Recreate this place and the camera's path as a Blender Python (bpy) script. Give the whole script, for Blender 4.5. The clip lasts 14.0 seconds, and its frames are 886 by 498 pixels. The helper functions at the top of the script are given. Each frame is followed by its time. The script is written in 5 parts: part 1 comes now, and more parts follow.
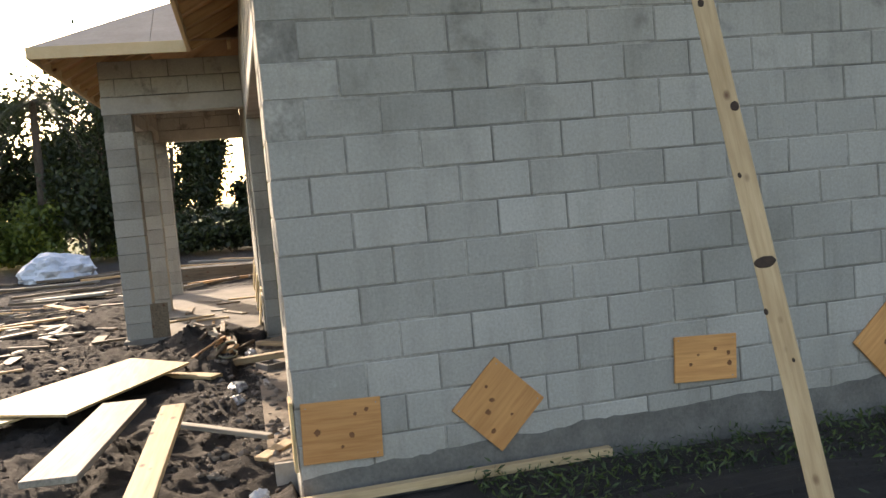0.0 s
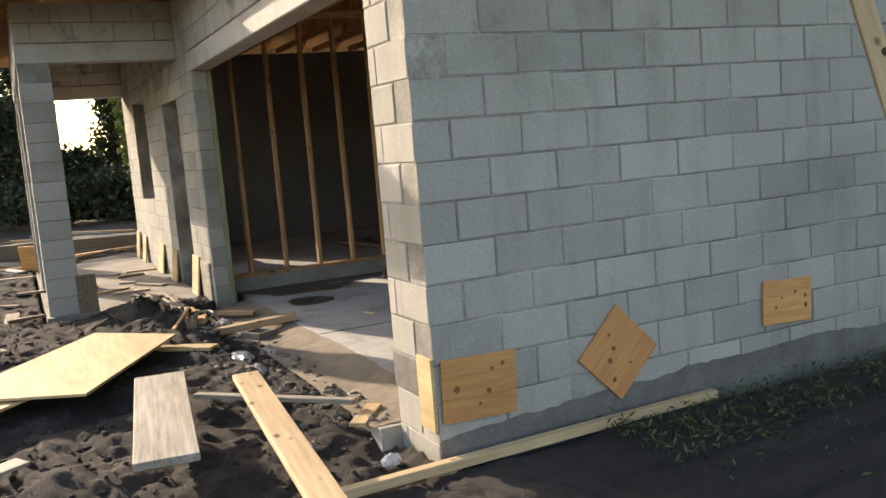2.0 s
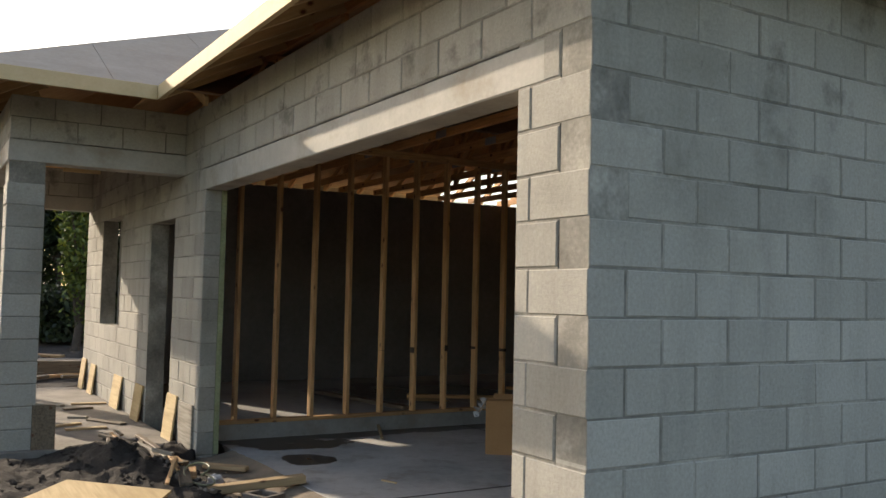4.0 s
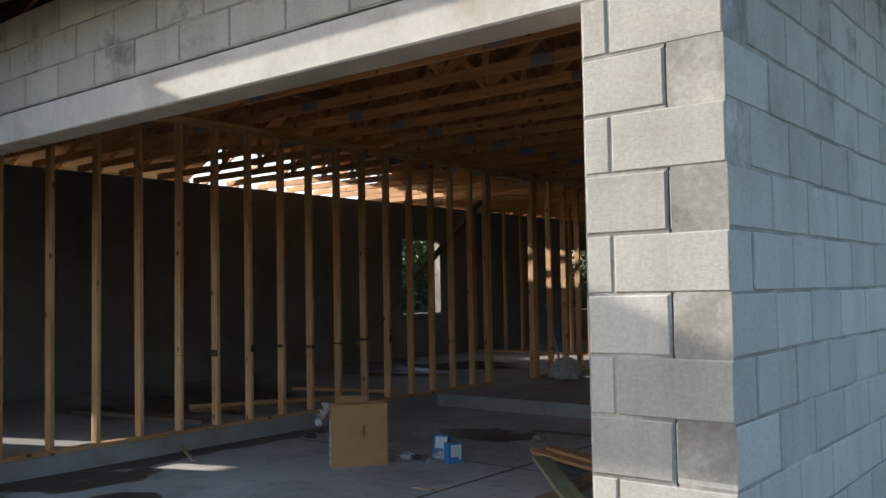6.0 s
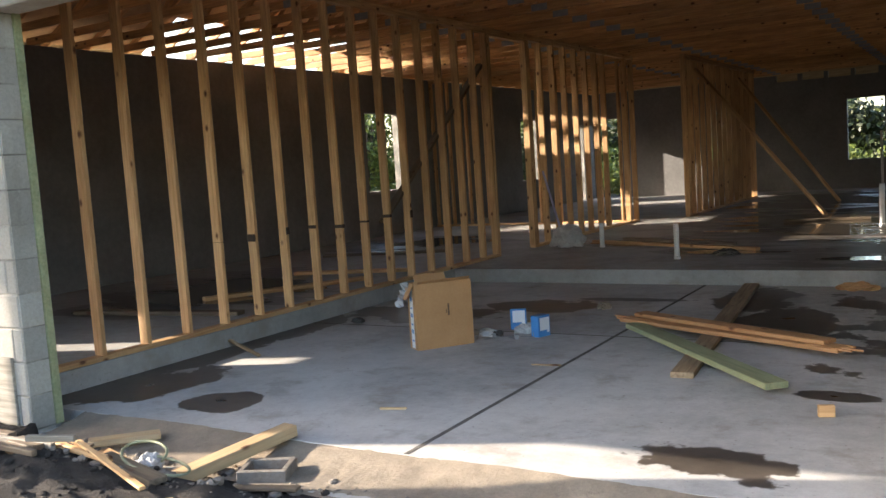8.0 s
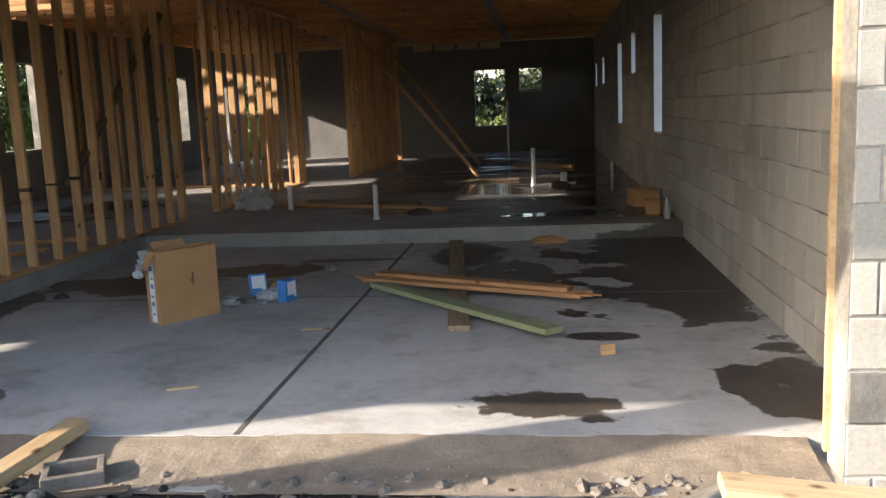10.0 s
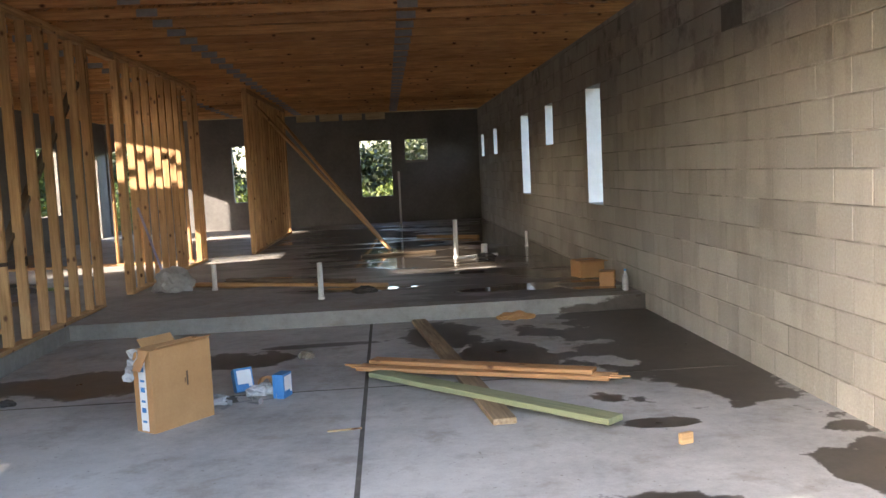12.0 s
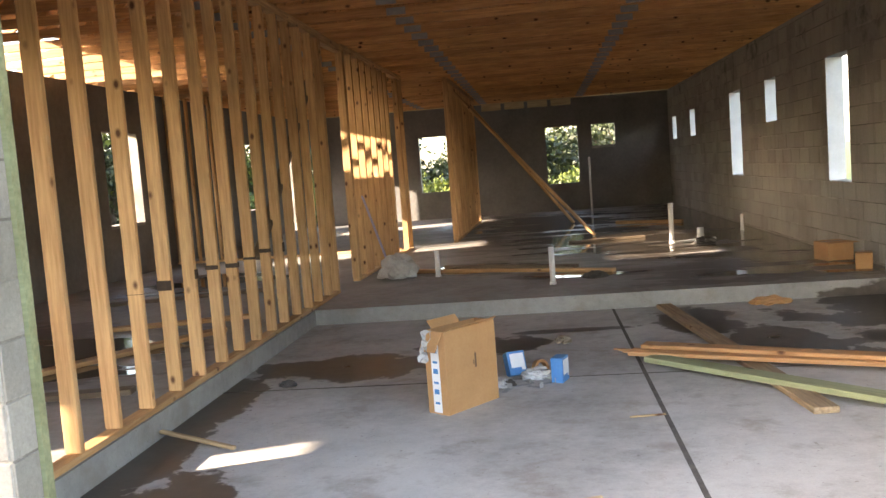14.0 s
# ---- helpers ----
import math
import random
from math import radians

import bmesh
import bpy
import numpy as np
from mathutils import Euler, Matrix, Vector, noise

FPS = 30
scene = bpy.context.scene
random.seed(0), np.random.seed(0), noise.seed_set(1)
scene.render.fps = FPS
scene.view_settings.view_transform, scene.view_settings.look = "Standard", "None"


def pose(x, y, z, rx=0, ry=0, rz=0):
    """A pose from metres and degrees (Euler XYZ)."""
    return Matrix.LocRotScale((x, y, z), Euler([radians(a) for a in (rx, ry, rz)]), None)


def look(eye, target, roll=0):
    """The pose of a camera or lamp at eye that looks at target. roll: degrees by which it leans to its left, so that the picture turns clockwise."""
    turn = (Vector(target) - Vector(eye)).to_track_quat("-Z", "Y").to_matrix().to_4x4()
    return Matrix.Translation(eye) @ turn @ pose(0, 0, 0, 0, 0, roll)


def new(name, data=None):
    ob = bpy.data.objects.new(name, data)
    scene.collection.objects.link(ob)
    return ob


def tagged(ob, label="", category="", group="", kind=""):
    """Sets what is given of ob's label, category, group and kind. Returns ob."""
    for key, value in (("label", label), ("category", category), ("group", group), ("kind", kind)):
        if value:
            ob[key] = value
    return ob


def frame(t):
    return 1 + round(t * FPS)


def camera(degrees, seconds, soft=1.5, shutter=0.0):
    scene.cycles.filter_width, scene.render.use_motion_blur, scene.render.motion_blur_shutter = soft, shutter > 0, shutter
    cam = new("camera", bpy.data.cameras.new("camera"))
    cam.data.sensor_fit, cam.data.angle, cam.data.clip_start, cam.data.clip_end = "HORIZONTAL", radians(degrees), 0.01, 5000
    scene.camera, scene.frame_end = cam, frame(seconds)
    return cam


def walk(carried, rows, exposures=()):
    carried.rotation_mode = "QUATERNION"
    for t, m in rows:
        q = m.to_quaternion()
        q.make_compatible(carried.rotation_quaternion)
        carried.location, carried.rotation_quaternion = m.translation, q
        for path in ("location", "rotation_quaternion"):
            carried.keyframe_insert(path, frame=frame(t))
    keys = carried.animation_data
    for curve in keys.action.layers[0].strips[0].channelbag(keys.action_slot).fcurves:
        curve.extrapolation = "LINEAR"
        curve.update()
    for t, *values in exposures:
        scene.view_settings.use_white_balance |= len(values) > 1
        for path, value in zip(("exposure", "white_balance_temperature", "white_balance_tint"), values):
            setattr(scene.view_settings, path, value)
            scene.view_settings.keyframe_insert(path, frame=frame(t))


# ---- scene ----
cam = camera(53.2, 14.0)

PATH = [
    (0, (4.709, -0.171, 1.129), (2.763, 0.267, 0.981), -5.0),
    (0.5, (4.534, -0.532, 1.126), (2.629, 0.033, 0.901), -6.3),
    (1, (4.354, -0.938, 1.084), (2.463, -0.316, 0.895), -4.5),
    (1.5, (4.14, -1.362, 1.095), (2.261, -0.703, 0.904), -4.8),
    (2, (3.943, -1.767, 1.115), (2.15, -0.914, 0.873), -4.7),
    (2.5, (3.66, -2.002, 1.103), (1.882, -1.092, 0.998), -2.2),
    (3, (3.39, -2.235, 1.103), (1.618, -1.308, 1.078), -0.3),
    (3.5, (3.097, -2.387, 1.118), (1.324, -1.462, 1.147), 0.2),
    (4, (2.723, -2.335, 1.086), (1.015, -1.3, 1.194), 1.3),
    (4.2, (2.549, -2.348, 1.075), (0.893, -1.233, 1.189), 1.0),
    (6.3, (0.709, -2.706, 1.04), (-0.514, -1.127, 1.13), -0.8),
    (6.5, (0.506, -2.649, 1.049), (-0.725, -1.075, 1.126), -0.2),
    (7, (0.062, -2.887, 1.011), (-1.126, -1.279, 0.979), 0.3),
    (7.5, (-0.226, -2.976, 1.009), (-1.311, -1.302, 0.864), -2.0),
    (8, (-0.598, -3.067, 0.991), (-1.637, -1.369, 0.804), -3.8),
    (8.5, (-0.844, -3.202, 0.994), (-1.688, -1.401, 0.779), -2.9),
    (9, (-1.034, -3.321, 1.02), (-1.537, -1.409, 0.715), -3.8),
    (9.2, (-1.132, -3.315, 1.007), (-1.588, -1.392, 0.694), -3.7),
    (11.3, (-2.421, -3.01, 1.024), (-2.307, -1.023, 0.831), -1.9),
    (11.5, (-2.541, -2.954, 1.09), (-2.452, -0.963, 0.927), -3.2),
    (12, (-2.761, -2.885, 1.112), (-2.638, -0.897, 0.934), -2.7),
    (12.5, (-2.949, -2.85, 1.152), (-2.714, -0.869, 1.011), -3.6),
    (13, (-3.124, -2.818, 1.159), (-3.02, -0.826, 1.022), -3.8),
    (13.5, (-3.286, -2.737, 1.123), (-3.402, -0.749, 0.947), -4.7),
    (14, (-3.576, -2.711, 1.071), (-3.805, -0.732, 0.894), -4.3),
]
walk(cam, [(t, look(eye, target, roll)) for t, eye, target, roll in PATH],
     [(0, 1.65, 7800, 17), (0.5, 1.5, 7800, 16), (1.0, 2.1, 7800, 16), (1.5, 1.45, 7700, 15), (2.5, 1.75, 7500, 14), (3.0, 1.55, 7400, 14), (3.5, 1.5, 7300, 13), (4.2, 1.05, 7200, 12), (6.3, 1.75, 6000, 11), (7.0, 2.45, 5900, 11), (7.6, 2.6, 6700, 12), (8.5, 2.6, 6700, 12), (9.2, 1.85, 6600, 12), (11.3, 3.15, 6700, 15), (12.4, 3.5, 6900, 15), (13.2, 3.85, 7400, 16), (14, 3.7, 7600, 17)])

# ---- world, sun ----
SUN_DIR = Vector((1.0, 0.367, -0.402)).normalized()
world = bpy.data.worlds.new("sky")
scene.world = world
world.use_nodes = True
wn = world.node_tree.nodes
sky = wn.new("ShaderNodeTexSky")
sky.sky_type = "NISHITA"
sky.sun_disc = False
sky.sun_elevation = radians(20.4)
sky.sun_rotation = math.atan2(-1.0, -0.365)
sky.dust_density = 2.0
wn["Background"].inputs["Strength"].default_value = 0.15
world.node_tree.links.new(sky.outputs[0], wn["Background"].inputs["Color"])
sun_lamp = bpy.data.lights.new("sun", "SUN")
sun_lamp.energy, sun_lamp.angle, sun_lamp.color = 3.0, radians(0.6), (1.0, 0.9, 0.76)
sun_ob = new("sun", sun_lamp)
sun_ob.matrix_world = look((0, 0, 30), Vector((0, 0, 30)) + SUN_DIR)

# ---- levels and plan, metres ----
FLOOR, SLAB = -0.375, -0.225          # garage floor, house floor
COURSE, BLOCK = 0.2032, 0.4064
WALL_TOP, FRONT_TOP = 2.70, 2.845
FAR_Y, LEFT_X = 20.86, -10.0          # inner faces
OPEN_R, OPEN_L, OPEN_TOP = -0.508, -5.395, 2.032
STUD_X = -5.95


# ---- materials ----
def material(name):
    m = bpy.data.materials.new(name)
    m.use_nodes = True
    nt = m.node_tree
    return m, nt, nt.nodes["Principled BSDF"]


def node(nt, kind, **values):
    n = nt.nodes.new(kind)
    for key, value in values.items():
        n.inputs[key.replace("_", " ")].default_value = value
    return n


def ramp(nt, source, stops):
    r = nt.nodes.new("ShaderNodeValToRGB")
    r.color_ramp.elements[0].position, r.color_ramp.elements[0].color = stops[0][0], (*stops[0][1], 1)
    r.color_ramp.elements[1].position, r.color_ramp.elements[1].color = stops[-1][0], (*stops[-1][1], 1)
    for p, c in stops[1:-1]:
        r.color_ramp.elements.new(p).color = (*c, 1)
    nt.links.new(source, r.inputs[0])
    return r.outputs[0]


def mix(nt, a, b, fac, mode="MIX"):
    n = nt.nodes.new("ShaderNodeMix")
    n.data_type, n.blend_type = "RGBA", mode
    for sock, v in ((n.inputs[0], fac), (n.inputs[6], a), (n.inputs[7], b)):
        if hasattr(v, "is_linked"):
            nt.links.new(v, sock)
        else:
            sock.default_value = v if not isinstance(v, tuple) else (*v, 1)
    return n.outputs[2]


def coords(nt, scale=(1, 1, 1), space="Object", shift=False):
    tc = nt.nodes.new("ShaderNodeTexCoord")
    mp = nt.nodes.new("ShaderNodeMapping")
    mp.inputs["Scale"].default_value = scale
    nt.links.new(tc.outputs[space], mp.inputs[0])
    if shift:
        info = nt.nodes.new("ShaderNodeObjectInfo")
        mul = nt.nodes.new("ShaderNodeMath")
        mul.operation = "MULTIPLY"
        mul.inputs[1].default_value = 37.0
        nt.links.new(info.outputs["Random"], mul.inputs[0])
        comb = nt.nodes.new("ShaderNodeCombineXYZ")
        for i in range(3):
            nt.links.new(mul.outputs[0], comb.inputs[i])
        nt.links.new(comb.outputs[0], mp.inputs["Location"])
    return mp.outputs[0]


def noise_of(nt, vec, scale, detail=4.0, rough=0.6):
    n = node(nt, "ShaderNodeTexNoise", Scale=scale, Detail=detail, Roughness=rough)
    nt.links.new(vec, n.inputs["Vector"])
    return n.outputs["Fac"]


def bump(nt, bsdf, height, strength=0.4, distance=0.01):
    b = node(nt, "ShaderNodeBump", Strength=strength, Distance=distance)
    nt.links.new(height, b.inputs["Height"])
    nt.links.new(b.outputs[0], bsdf.inputs["Normal"])


def rand_source(nt, island):
    if island:
        return nt.nodes.new("ShaderNodeNewGeometry").outputs["Random Per Island"]
    return nt.nodes.new("ShaderNodeObjectInfo").outputs["Random"]


def block_material(name, tones, island):
    m, nt, b = material(name)
    world_pos = nt.nodes.new("ShaderNodeNewGeometry").outputs["Position"]
    big = noise_of(nt, world_pos, 0.9, 3)
    fine = noise_of(nt, world_pos, 55, 5, 0.75)
    pits = noise_of(nt, world_pos, 140, 3, 0.8)
    tone = ramp(nt, rand_source(nt, island), [(p, tuple(k * v for v in (0.4, 0.383, 0.347))) for p, k in tones])
    stain = ramp(nt, big, [(0.28, (0.66, 0.65, 0.62)), (0.45, (0.93, 0.93, 0.92)), (0.66, (1.03, 1.03, 1.02))])
    grain = ramp(nt, fine, [(0.3, (0.74, 0.74, 0.73)), (0.7, (1.1, 1.1, 1.09))])
    pit = ramp(nt, pits, [(0.28, (0.62, 0.61, 0.6)), (0.4, (1, 1, 1))])
    c = mix(nt, mix(nt, tone, stain, 0.85, "MULTIPLY"), grain, 0.8, "MULTIPLY")
    c = mix(nt, c, pit, 0.7, "MULTIPLY")
    # run-down streaks and pale lime bloom
    mp = nt.nodes.new("ShaderNodeMapping")
    mp.inputs["Scale"].default_value = (5, 5, 0.7)
    nt.links.new(world_pos, mp.inputs[0])
    streak = noise_of(nt, mp.outputs[0], 1.0, 5, 0.65)
    c = mix(nt, c, ramp(nt, streak, [(0.34, (0.72, 0.71, 0.69)), (0.5, (1, 1, 1))]), 0.45, "MULTIPLY")
    bloom = ramp(nt, noise_of(nt, world_pos, 7, 6, 0.7), [(0.62, (0, 0, 0)), (0.8, (0.5, 0.5, 0.5))])
    c = mix(nt, c, (0.55, 0.55, 0.53), bloom)
    # black mould in blotches on the upper courses
    sep = nt.nodes.new("ShaderNodeSeparateXYZ")
    nt.links.new(world_pos, sep.inputs[0])
    high = nt.nodes.new("ShaderNodeMapRange")
    high.inputs["From Min"].default_value, high.inputs["From Max"].default_value = 1.3, 2.3
    nt.links.new(sep.outputs["Z"], high.inputs["Value"])
    mould = ramp(nt, noise_of(nt, world_pos, 3.1, 6, 0.62), [(0.55, (0, 0, 0)), (0.68, (0.75, 0.75, 0.75))])
    c = mix(nt, c, (0.09, 0.085, 0.075), mix(nt, mould, high.outputs[0], 1.0, "MULTIPLY"))
    nt.links.new(c, b.inputs["Base Color"])
    b.inputs["Roughness"].default_value = 0.93
    bump(nt, b, mix(nt, fine, pits, 0.5), 0.65, 0.008)
    return m


def plain_material(name, dark, light, scale=6.0, rough=0.8, bumpy=0.3, metal=0.0, distance=0.005):
    m, nt, b = material(name)
    v = coords(nt)
    a, f = noise_of(nt, v, scale, 4), noise_of(nt, v, scale * 9, 4, 0.7)
    c = ramp(nt, mix(nt, a, f, 0.4), [(0.3, dark), (0.7, light)])
    nt.links.new(c, b.inputs["Base Color"])
    b.inputs["Roughness"].default_value = rough
    b.inputs["Metallic"].default_value = metal
    if bumpy:
        bump(nt, b, f, bumpy, distance)
    return m


def wood_material(name, dark, light, knots=True, knot_scale=(5.5, 9, 9)):
    """Sawn timber; the grain runs along the local x axis."""
    m, nt, b = material(name)
    v = coords(nt, (0.55, 9, 9), shift=True)
    grain = noise_of(nt, v, 5, 6, 0.65)
    v2 = coords(nt, (1, 4, 4), shift=True)
    tone = noise_of(nt, v2, 1.4, 3)
    c = ramp(nt, grain, [(0.3, dark), (0.62, light)])
    c = mix(nt, c, ramp(nt, tone, [(0.3, (0.75, 0.7, 0.62)), (0.65, (1.05, 1.04, 1.02))]), 0.8, "MULTIPLY")
    rnd = nt.nodes.new("ShaderNodeObjectInfo").outputs["Random"]
    c = mix(nt, c, ramp(nt, rnd, [(0, (0.74, 0.7, 0.66)), (1, (1.1, 1.08, 1.04))]), 0.7, "MULTIPLY")
    if knots:
        vor = node(nt, "ShaderNodeTexVoronoi", Scale=1.0)
        nt.links.new(coords(nt, knot_scale, shift=True), vor.inputs["Vector"])
        k = ramp(nt, vor.outputs["Distance"], [(0.08, (1, 1, 1)), (0.2, (0, 0, 0))])
        pick = ramp(nt, vor.outputs["Color"], [(0.38, (0, 0, 0)), (0.43, (1, 1, 1))])
        c = mix(nt, c, (0.1, 0.035, 0.012), mix(nt, k, pick, 1.0, "MULTIPLY"))
    nt.links.new(c, b.inputs["Base Color"])
    b.inputs["Roughness"].default_value = 0.72
    bump(nt, b, grain, 0.25, 0.003)
    return m


def soil_material():
    m, nt, b = material("dark_soil")
    v = coords(nt)
    a, f, g = noise_of(nt, v, 0.7, 5), noise_of(nt, v, 9, 6, 0.7), noise_of(nt, v, 70, 4, 0.75)
    c = ramp(nt, mix(nt, a, f, 0.45), [(0.3, (0.014, 0.0112, 0.0095)), (0.5, (0.032, 0.0255, 0.021)), (0.74, (0.075, 0.06, 0.048))])
    c = mix(nt, c, ramp(nt, g, [(0.3, (0.6, 0.6, 0.6)), (0.7, (1.3, 1.25, 1.2))]), 0.7, "MULTIPLY")
    # grass far from the plot
    grass = ramp(nt, noise_of(nt, v, 3, 5), [(0.3, (0.03, 0.05, 0.012)), (0.7, (0.09, 0.12, 0.03))])
    sep = nt.nodes.new("ShaderNodeVectorMath")
    sep.operation = "DISTANCE"
    nt.links.new(v, sep.inputs[0])
    sep.inputs[1].default_value = (-5, 6, 0)
    far = nt.nodes.new("ShaderNodeMapRange")
    far.inputs["From Min"].default_value, far.inputs["From Max"].default_value = 20, 27
    nt.links.new(sep.outputs["Value"], far.inputs["Value"])
    c = mix(nt, c, grass, far.outputs[0])
    nt.links.new(c, b.inputs["Base Color"])
    b.inputs["Roughness"].default_value = 0.95
    bump(nt, b, mix(nt, f, g, 0.55), 1.0, 0.04)
    return m


def slab_material(name, pools, ragged, stretch, grain, water, tone):
    """Trowelled concrete with dust and stains; pools: ellipses (x, y, rx, ry) of damp, ragged at the rim, with standing water in their middles."""
    m, nt, b = material(name)
    v = coords(nt)
    depth = None
    for px, py, rx, ry in pools:
        off = node(nt, "ShaderNodeVectorMath")
        off.operation = "SUBTRACT"
        off.inputs[1].default_value = (px, py, 0)
        nt.links.new(v, off.inputs[0])
        scl = node(nt, "ShaderNodeVectorMath")
        scl.operation = "MULTIPLY"
        scl.inputs[1].default_value = (1 / rx, 1 / ry, 0)
        nt.links.new(off.outputs[0], scl.inputs[0])
        far = node(nt, "ShaderNodeVectorMath")
        far.operation = "LENGTH"
        nt.links.new(scl.outputs[0], far.inputs[0])
        if depth is None:
            depth = far.outputs["Value"]
        else:
            low = node(nt, "ShaderNodeMath")
            low.operation = "MINIMUM"
            nt.links.new(depth, low.inputs[0])
            nt.links.new(far.outputs["Value"], low.inputs[1])
            depth = low.outputs[0]
    mp = nt.nodes.new("ShaderNodeMapping")
    mp.inputs["Scale"].default_value = stretch
    nt.links.new(v, mp.inputs[0])
    rim = noise_of(nt, mp.outputs[0], grain, 7, 0.6)
    k = node(nt, "ShaderNodeMath")
    k.operation = "MULTIPLY_ADD"
    k.inputs[1].default_value, k.inputs[2].default_value = -ragged, ragged * 0.5
    nt.links.new(rim, k.inputs[0])
    total = node(nt, "ShaderNodeMath")
    nt.links.new(depth, total.inputs[0])
    nt.links.new(k.outputs[0], total.inputs[1])

    def level(a, c):
        r = nt.nodes.new("ShaderNodeMapRange")
        r.inputs["From Min"].default_value, r.inputs["From Max"].default_value = a, c
        r.inputs["To Min"].default_value, r.inputs["To Max"].default_value = 1.0, 0.0
        nt.links.new(total.outputs[0], r.inputs["Value"])
        return r.outputs[0]

    damp, pool = level(0.93, 1.0), level(water, water + 0.08)
    a, f, g = noise_of(nt, v, 1.1, 5), noise_of(nt, v, 12, 5, 0.7), noise_of(nt, v, 90, 3, 0.7)
    c = ramp(nt, mix(nt, a, f, 0.35), [(0.3, (0.27, 0.265, 0.255)), (0.44, (0.4, 0.395, 0.385)), (0.56, (0.49, 0.485, 0.475)), (0.72, (0.57, 0.565, 0.555))])
    c = mix(nt, c, ramp(nt, g, [(0.3, (0.9, 0.9, 0.9)), (0.7, (1.06, 1.06, 1.06))]), 0.7, "MULTIPLY")
    c = mix(nt, c, (tone, tone * 0.98, tone * 0.95), 1.0, "MULTIPLY")
    dirt = ramp(nt, noise_of(nt, v, 2.6, 6, 0.68), [(0.54, (0, 0, 0)), (0.64, (0.4, 0.4, 0.4)), (0.74, (0.65, 0.65, 0.65))])
    c = mix(nt, c, (0.23, 0.19, 0.15), dirt)
    speck = ramp(nt, noise_of(nt, v, 34, 3, 0.6), [(0.66, (0, 0, 0)), (0.74, (0.7, 0.7, 0.7))])
    c = mix(nt, c, (0.15, 0.125, 0.1), speck)
    soaked = ramp(nt, mix(nt, a, f, 0.5), [(0.3, (0.04, 0.032, 0.026)), (0.7, (0.105, 0.088, 0.072))])
    c = mix(nt, c, soaked, damp)
    nt.links.new(c, b.inputs["Base Color"])
    rough = mix(nt, mix(nt, (0.75, 0.75, 0.75), (0.42, 0.42, 0.42), damp), (0.07, 0.07, 0.07), pool)
    nt.links.new(rough, b.inputs["Roughness"])
    relief = mix(nt, mix(nt, f, g, 0.4), (0.5, 0.5, 0.5), pool)
    bump(nt, b, relief, 0.14, 0.004)
    return m


def leaf_material(name, dark, light):
    m, nt, b = material(name)
    rnd = nt.nodes.new("ShaderNodeNewGeometry").outputs["Random Per Island"]
    c = ramp(nt, rnd, [(0, dark), (0.7, light), (1, (light[0] * 1.5, light[1] * 1.3, light[2]))])
    nt.links.new(c, b.inputs["Base Color"])
    b.inputs["Roughness"].default_value = 0.55
    tr = nt.nodes.new("ShaderNodeBsdfTranslucent")
    nt.links.new(c, tr.inputs["Color"])
    ms = nt.nodes.new("ShaderNodeMixShader")
    ms.inputs[0].default_value = 0.15
    nt.links.new(b.outputs[0], ms.inputs[1])
    nt.links.new(tr.outputs[0], ms.inputs[2])
    nt.links.new(ms.outputs[0], nt.nodes["Material Output"].inputs["Surface"])
    return m


M_BLOCK = block_material("concrete_block", [(0, 0.86), (0.3, 0.97), (0.7, 1.04), (1, 1.16)], False)
M_BLOCK_FAR = block_material("concrete_block_run", [(0, 0.8), (0.4, 0.9), (1, 1.02)], True)
def mortar_material():
    m, nt, b = material("mortar")
    p = nt.nodes.new("ShaderNodeNewGeometry").outputs["Position"]
    a, f = noise_of(nt, p, 2.2, 4), noise_of(nt, p, 40, 4, 0.7)
    c = ramp(nt, mix(nt, a, f, 0.25), [(0.36, (0.125, 0.117, 0.103)), (0.5, (0.23, 0.217, 0.19)), (0.64, (0.42, 0.397, 0.35))])
    nt.links.new(c, b.inputs["Base Color"])
    b.inputs["Roughness"].default_value = 0.95
    bump(nt, b, f, 0.5, 0.005)
    return m


M_MORTAR = mortar_material()


def cast_material():
    """Precast concrete with brown seepage blotches."""
    m, nt, b = material("cast_concrete")
    p = nt.nodes.new("ShaderNodeNewGeometry").outputs["Position"]
    a, f = noise_of(nt, p, 3, 4), noise_of(nt, p, 30, 4, 0.7)
    c = ramp(nt, mix(nt, a, f, 0.4), [(0.3, (0.33, 0.315, 0.285)), (0.7, (0.49, 0.47, 0.43))])
    stain = ramp(nt, noise_of(nt, p, 1.7, 6, 0.62), [(0.53, (0, 0, 0)), (0.66, (0.6, 0.6, 0.6))])
    c = mix(nt, c, (0.26, 0.21, 0.14), stain)
    nt.links.new(c, b.inputs["Base Color"])
    b.inputs["Roughness"].default_value = 0.9
    bump(nt, b, f, 0.35, 0.005)
    return m


M_CAST = cast_material()
M_STUD = wood_material("pine_stud", (0.43, 0.24, 0.11), (0.66, 0.425, 0.215))
M_TRUSS = wood_material("truss_timber", (0.5, 0.25, 0.105), (0.76, 0.44, 0.205))
M_PALE = wood_material("pale_board", (0.44, 0.31, 0.17), (0.59, 0.445, 0.27))
M_GREY = wood_material("weathered_board", (0.16, 0.148, 0.125), (0.34, 0.318, 0.28), False)
M_TREATED = wood_material("treated_lumber", (0.25, 0.3, 0.17), (0.38, 0.42, 0.26), False)
M_DARKWOOD = wood_material("dirty_board", (0.09, 0.065, 0.045), (0.2, 0.155, 0.11))
M_PLY = wood_material("plywood_form", (0.52, 0.235, 0.08), (0.67, 0.345, 0.13), False)
M_SHEATH = plain_material("roof_sheathing", (0.42, 0.235, 0.11), (0.6, 0.385, 0.21), 5, 0.85, 0.2)
